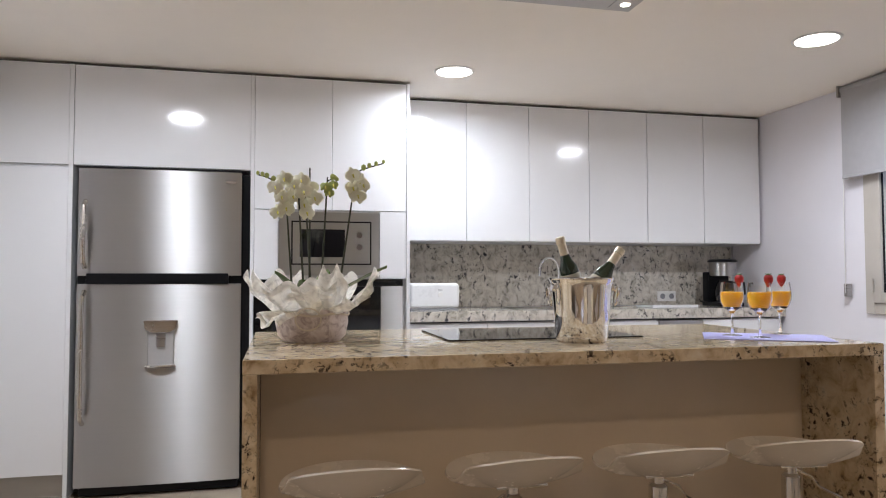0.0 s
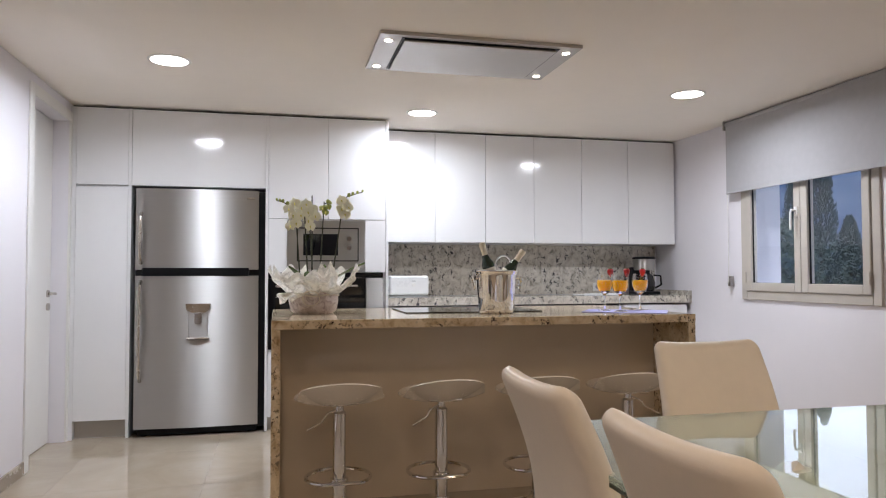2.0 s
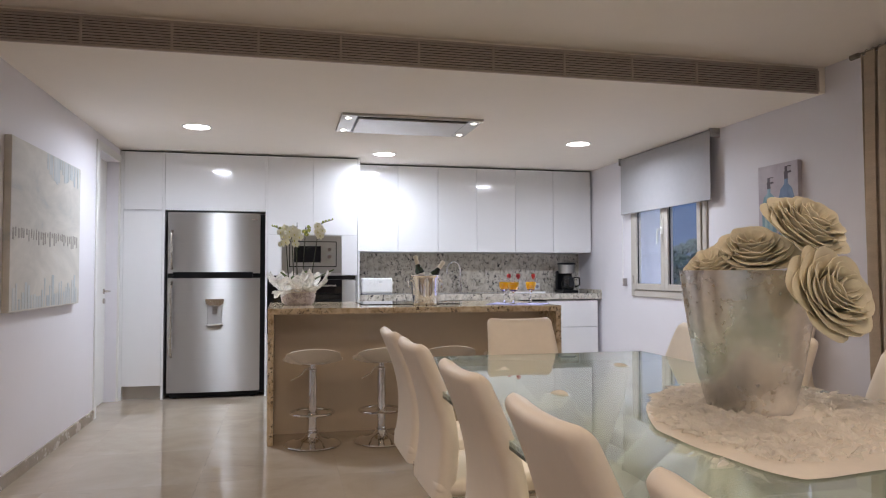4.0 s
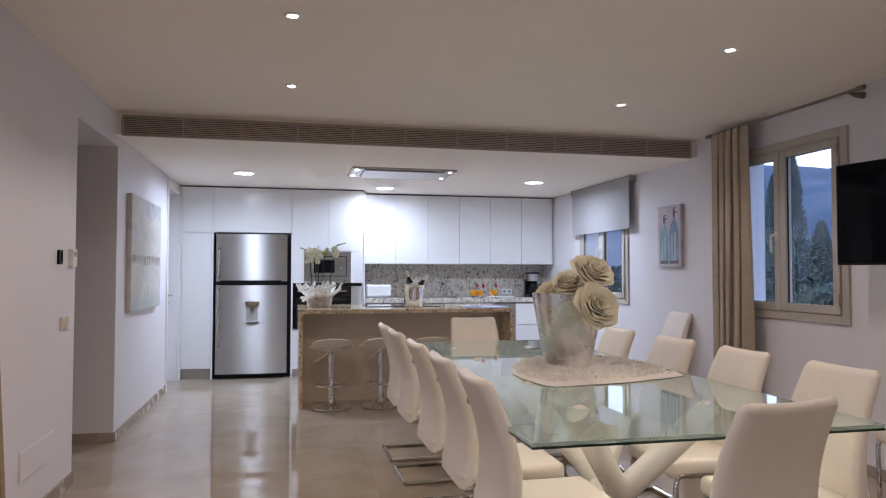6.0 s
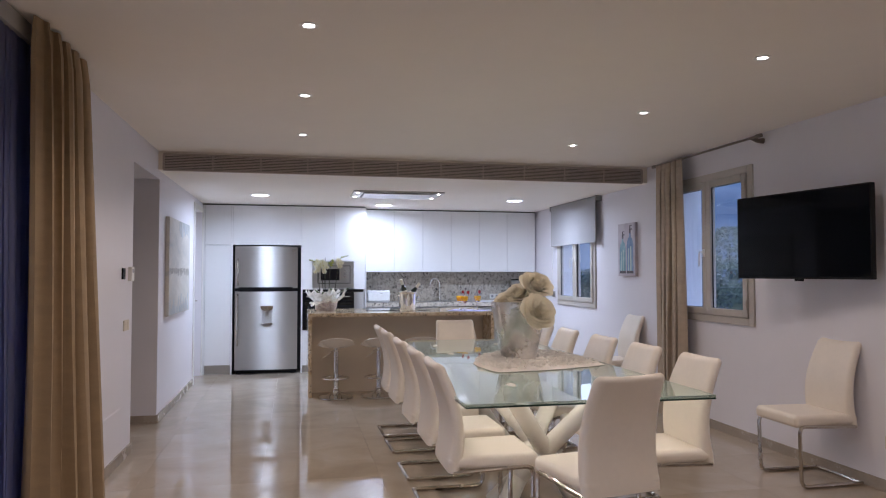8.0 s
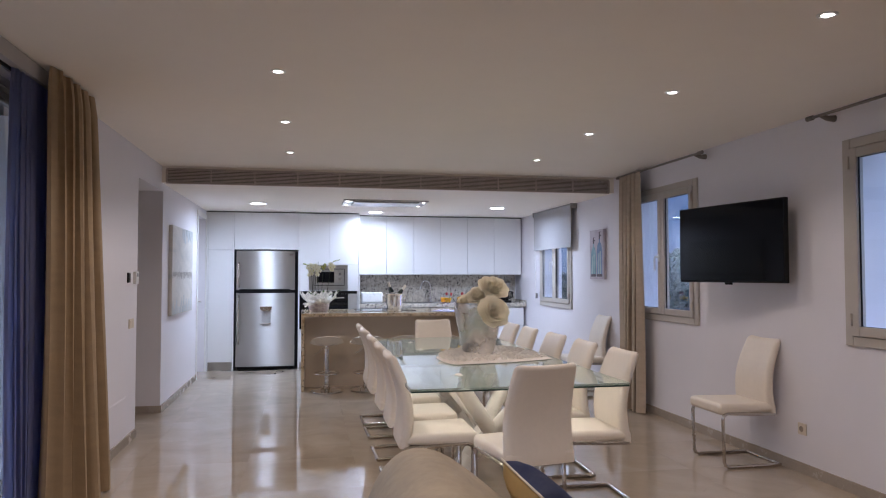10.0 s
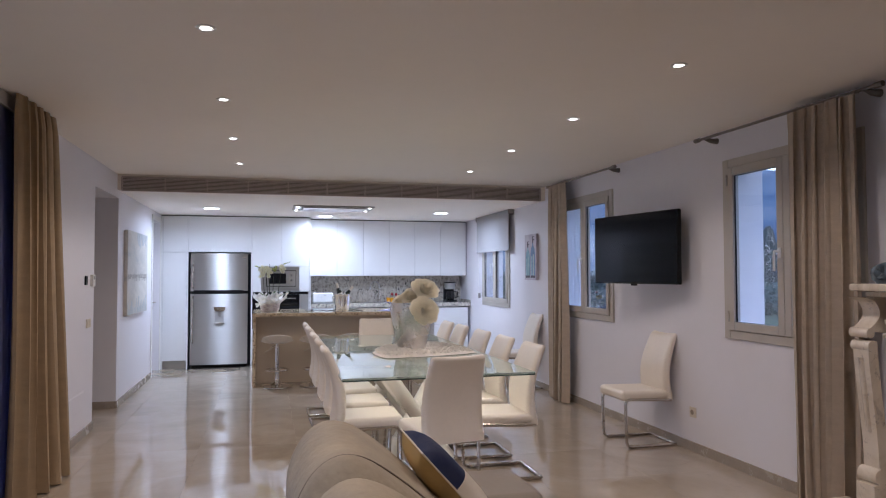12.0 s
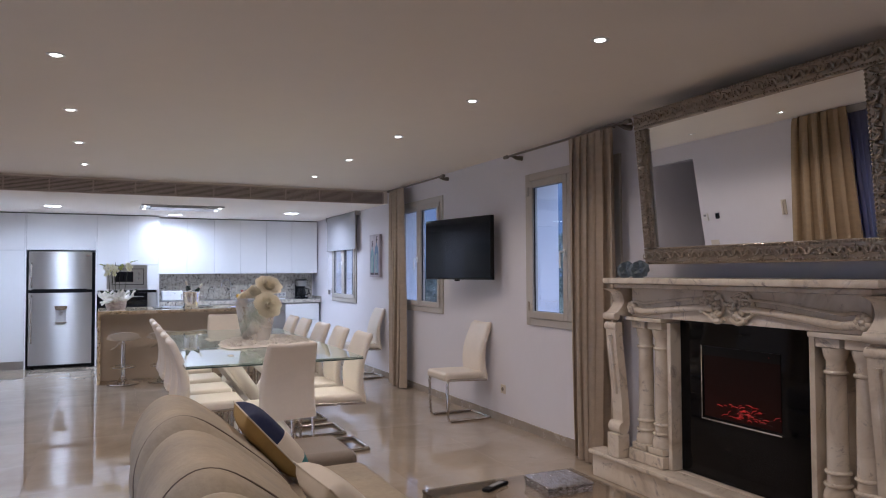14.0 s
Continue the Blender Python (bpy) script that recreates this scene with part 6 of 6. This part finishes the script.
def siphon(y, w, h, m):
    prof = [(-w, 0.03), (-w, h * 0.62), (-w * 0.7, h * 0.74), (-w * 0.22, h * 0.80), (-w * 0.22, h * 0.86), (w * 0.22, h * 0.86), (w * 0.22, h * 0.80), (w * 0.7, h * 0.74), (w, h * 0.62), (w, 0.03)]
    bm = bmesh.new()
    a = [bm.verts.new((-0.0362, y + q, z)) for q, z in prof]
    b = [bm.verts.new((-0.0350, y + q, z)) for q, z in prof]
    bm.faces.new(a)
    for k in range(len(a)):
        bm.faces.new((a[k], a[(k + 1) % len(a)], b[(k + 1) % len(a)], b[k]))
    s = part("painted_bottle", bm, m, pic)
    for y0, y1, z0, z1 in ((-0.45, -0.05, 0.10, 0.60), (0.28, 0.62, 0.08, 0.56)):
        part("painted_highlight", boxed(-0.0366, -0.0361, y + w * y0, y + w * y1, h * z0, h * z1, 0.0001, 1), M_ARTLIGHT, s)
    part("painted_base", boxed(-0.0367, -0.0361, y - w, y + w, 0.03, 0.06), M_ARTDARK, s)
    bm = boxed(-0.0364, -0.0350, y - 0.018, y + 0.018, h * 0.86, h * 0.93)
    box(bm, -0.0364, -0.0350, y - 0.05, y + 0.02, h * 0.93, h * 0.955)
    box(bm, -0.0364, -0.0350, y - 0.012, y + 0.012, h * 0.955, h * 1.02)
    tube(bm, [(-0.0357, y + 0.01, h * 0.985), (-0.0357, y - 0.02, h * 1.02), (-0.0357, y - 0.05, h * 1.01)], 0.0035, 5)
    part("painted_nozzle", bm, M_ARTDARK, s)


siphon(-0.115, 0.075, 0.50, M_ARTTEAL)
siphon(-0.295, 0.080, 0.56, M_ARTNAVY)
th = thing("thermostat", (XL, -0.055, 1.34), "white wall thermostat beside the passage", "thermostat")
part("case", boxed(0.0, 0.028, -0.045, 0.045, 0.0, 0.11, 0.005), M_RING, th)
part("display", boxed(0.0275, 0.029, -0.025, 0.025, 0.065, 0.095), M_GREYP, th)
ds = thing("wall_keypad", (XL, -0.275, 1.355), "small black wall control panel", "control panel")
part("case", boxed(0.0, 0.014, -0.035, 0.035, 0.0, 0.085, 0.004), M_BLACK, ds)
part("screen", boxed(0.0138, 0.0148, -0.026, 0.026, 0.02, 0.075), M_BGLASS, ds)
sw = thing("light_switch", (XL, -0.16, 0.965), "cream double light switch", "light switch")
part("plate", boxed(0.0, 0.010, -0.075, 0.075, 0.0, 0.08, 0.003), M_CREAM, sw)
for y in (-0.034, 0.034):
    part("rocker", boxed(0.0098, 0.0135, y - 0.028, y + 0.028, 0.012, 0.068, 0.002), M_CREAM, sw)
hs = thing("door_intercom", (XL, -1.43, 1.33), "slim white intercom handset on the wall", "intercom")
part("cradle", boxed(0.0, 0.022, -0.035, 0.035, 0.0, 0.20, 0.006), M_CREAM, hs)
part("handset", tubed([(0.026, -0.012, 0.012), (0.046, -0.012, 0.030), (0.046, -0.012, 0.17), (0.026, -0.012, 0.188)], 0.012, 10), M_CREAM, hs)
ap = thing("wall_access_panel", (XL, -0.85, 0.25), "white flush access panel low on the wall", "access panel")
part("frame", boxed(0.0, 0.005, 0.0, 0.55, 0.0, 0.16, 0.001, 1), M_WALL, ap)
part("cover", boxed(0.005, 0.008, 0.008, 0.542, 0.008, 0.152, 0.001, 1), M_WALL, ap)
so = thing("wall_socket", (XR, -2.076, 0.275), "cream wall socket above the skirting", "wall socket")
part("plate", boxed(-0.010, 0.0, -0.042, 0.042, 0.0, 0.082, 0.003), M_CREAM, so)
part("outlet", turned([(0.0, 0.0), (0.018, 0.0), (0.021, 0.004)], 18), M_BASE, so).matrix_basis = pose(-0.0105, 0, 0.041, 0, -90, 0)

# ---- outdoors ----
setting("ground", boxed(-260, 260, -260, 260, -0.75, -0.45), M_GRASS, "dark evening grass")


def ridge(a0, a1, height, seed, n):
    """A stretch of wooded hillside round the house, between two bearings in degrees from +x."""
    def f(u, v):
        a = radians(a0 + (a1 - a0) * u)
        d = 150 + 95 * v
        top = height * (1 + 0.22 * noise.noise((u * 6.1, seed, 0)) + 0.07 * noise.noise((u * 23, seed, 2)) + 0.025 * noise.noise((u * 120, seed, 5)))
        z = -2 + top * math.sin(v * 1.5) ** 0.9 + 1.4 * noise.noise((u * 60, v * 9, seed))
        return (d * math.cos(a), d * math.sin(a), z)
    return sheet(n, 24, f)


# both ridges carry their haze as bluish colour and emission
setting("backdrop_hills", ridge(-85, 88, 36, 0.3, 260), M_HILL, "wooded hills, blue evening haze painted in as glow", True)
setting("backdrop_hills_west", ridge(120, 235, 20, 7.3, 90), M_HILL, "wooded hills beyond the terrace, blue haze painted in as glow", True)


# unseen slab, added to keep blue sky light out of the west door
setting("west_sky_blocker", boxed(-6.2, XL - 0.21, -9.5, 0.2, 2.62, 2.85), M_WALL, "added unseen slab blocking sky light outside the glazed door")


def cypress(at, h, r, seed):
    rg = random.Random(seed)
    ob = thing("cypress_tree", at, "tall dark cypress in the garden", "tree", "garden cypresses")
    part("trunk", tubed([(0, 0, 0), (0.02, 0, h * 0.3), (0, 0.02, h * 0.85)], 0.14, 8, r2=0.03), M_BARK, ob)
    bm = bmesh.new()
    for k in range(2400):
        f = rg.random() ** 0.8
        rad = r * (1 - f) ** 0.55 * (0.35 + 0.65 * min(1, f * 6)) * rg.uniform(0.55, 1.12)
        a = rg.uniform(0, 6.28)
        z = h * (0.05 + 0.95 * f)
        x, y = rad * math.cos(a), rad * math.sin(a)
        s = rg.uniform(0.08, 0.19)
        up = Vector((math.cos(a) * 0.35, math.sin(a) * 0.35, 1)) * s * 1.7
        side = Vector((-math.sin(a), math.cos(a), rg.uniform(-0.4, 0.4))) * s * 0.5
        c = Vector((x, y, z))
        v1, v2, v3 = bm.verts.new(c - side), bm.verts.new(c + side), bm.verts.new(c + up)
        v4 = bm.verts.new(c + Vector((math.cos(a), math.sin(a), 0.2)) * s * 0.6)
        bm.faces.new((v1, v2, v3)), bm.faces.new((v1, v4, v3)), bm.faces.new((v4, v2, v3))
    part("crown", bm, M_CYP, ob, smooth=False)


for k, (x, y, h, r) in enumerate(((31.6, 34.5, 9.6, 1.1), (36, 37, 5.2, 1.0), (37.4, 36.2, 4.6, 0.9), (38.8, 35.3, 5.8, 1.1), (34.2, 38.6, 5.4, 1.0), (29, 16, 5.2, 0.9), (44, 12, 6.0, 1.4), (51, 16, 7.0, 1.5), (58, 3.4, 6.9, 1.7), (48, -2.5, 5.6, 1.5), (37, 43, 9.4, 1.25))):
    cypress((x, y, -0.5), h, r, 40 + k)


def leaf_clumps(bm, n, spot, size, rg):
    for k in range(n):
        c = Vector(spot())
        s = rg.uniform(*size)
        a = Vector((rg.uniform(-1, 1), rg.uniform(-1, 1), rg.uniform(-0.6, 1))).normalized() * s
        b = a.orthogonal().normalized() * s * 0.8
        d = a.cross(b).normalized() * s * 0.4
        vs = [bm.verts.new(c - a), bm.verts.new(c + b), bm.verts.new(c + a + d), bm.verts.new(c - b + d)]
        bm.faces.new(vs[:3]), bm.faces.new((vs[0], vs[2], vs[3]))
    return bm


def bush(at, r, h, seed):
    rg = random.Random(seed)
    ob = thing("garden_bush", at, "grey-green rounded bush in the garden", "bush", "garden bushes")
    part("stem", tubed([(0, 0, 0), (0.05, 0, h * 0.4), (0, 0.1, h * 0.7)], 0.08, 7, r2=0.03), M_BARK, ob)

    def spot():
        a, f = rg.uniform(0, 6.28), rg.random()
        lob = 1 + 0.3 * math.sin(3 * a + seed) + 0.2 * math.sin(7 * a + f * 9)
        q = r * lob * math.sin(math.pi * (0.12 + 0.86 * f)) ** 0.7 * rg.uniform(0.55, 1.0)
        return (q * math.cos(a), q * math.sin(a), h * (0.04 + 0.96 * f))
    part("crown", leaf_clumps(bmesh.new(), 3200, spot, (0.06, 0.16), rg), M_BUSH, ob, smooth=False)


for k, (x, y, r, h) in enumerate(((24, 20, 2.2, 1.6), (25, 31, 3.4, 4.6), (19, 26, 2.6, 3.2), (31, 27, 2.6, 2.0), (24, 14, 2.0, 1.7), (34, 39, 4, 5.0), (22, 5, 2.0, 1.6), (27, -3, 2.4, 1.9), (24, -9, 2.0, 1.6), (30, 9, 2.6, 2.0), (33, -16, 2.6, 2.1))):
    bush((x, y, -0.5), r, h, 70 + k)
rg_h = random.Random(9)
hedge = thing("garden_hedge", (13.5, 0, -0.5), "dark clipped hedge along the garden", "hedge")
part("stems", tubed([(0, 15, 0.3), (0, 46, 0.3)], 0.12, 6), M_BARK, hedge)
part("foliage", leaf_clumps(bmesh.new(), 9000, lambda: (rg_h.uniform(-0.5, 0.5), rg_h.uniform(14.5, 47), 2.05 * rg_h.random() ** 0.8), (0.06, 0.13), rg_h), M_CYP, hedge, smooth=False)
fence = thing("garden_fence", (13.0, 0.0, -0.45), "pale garden wall with thin metal posts", "fence")
part("low_wall", boxed(-0.1, 0.1, -22, 4, 0.0, 0.42), M_POST, fence, smooth=False)
post = mesh_of("post", tubed([(0, 0, 0.42), (0, 0, 1.75)], 0.028, 6), M_POST)
for k in range(13):
    o = new("post", post)
    o.parent, o.location = fence, (0, -22 + 2 * k, 0)


# ---- floor tiles ----
ny = 0
y = YF + TS / 2
while y < YB + 0.3:
    x = -3.4 + TS / 2
    while x < XR + 0.3:
        if x > XL - TS or PASS[0] - 1.5 < y < PASS[1] + 0.4:
            o = new("tile", tile_mesh)
            o.parent, o.location = floor, (x, y, 0)
        x += TS
    y += TS
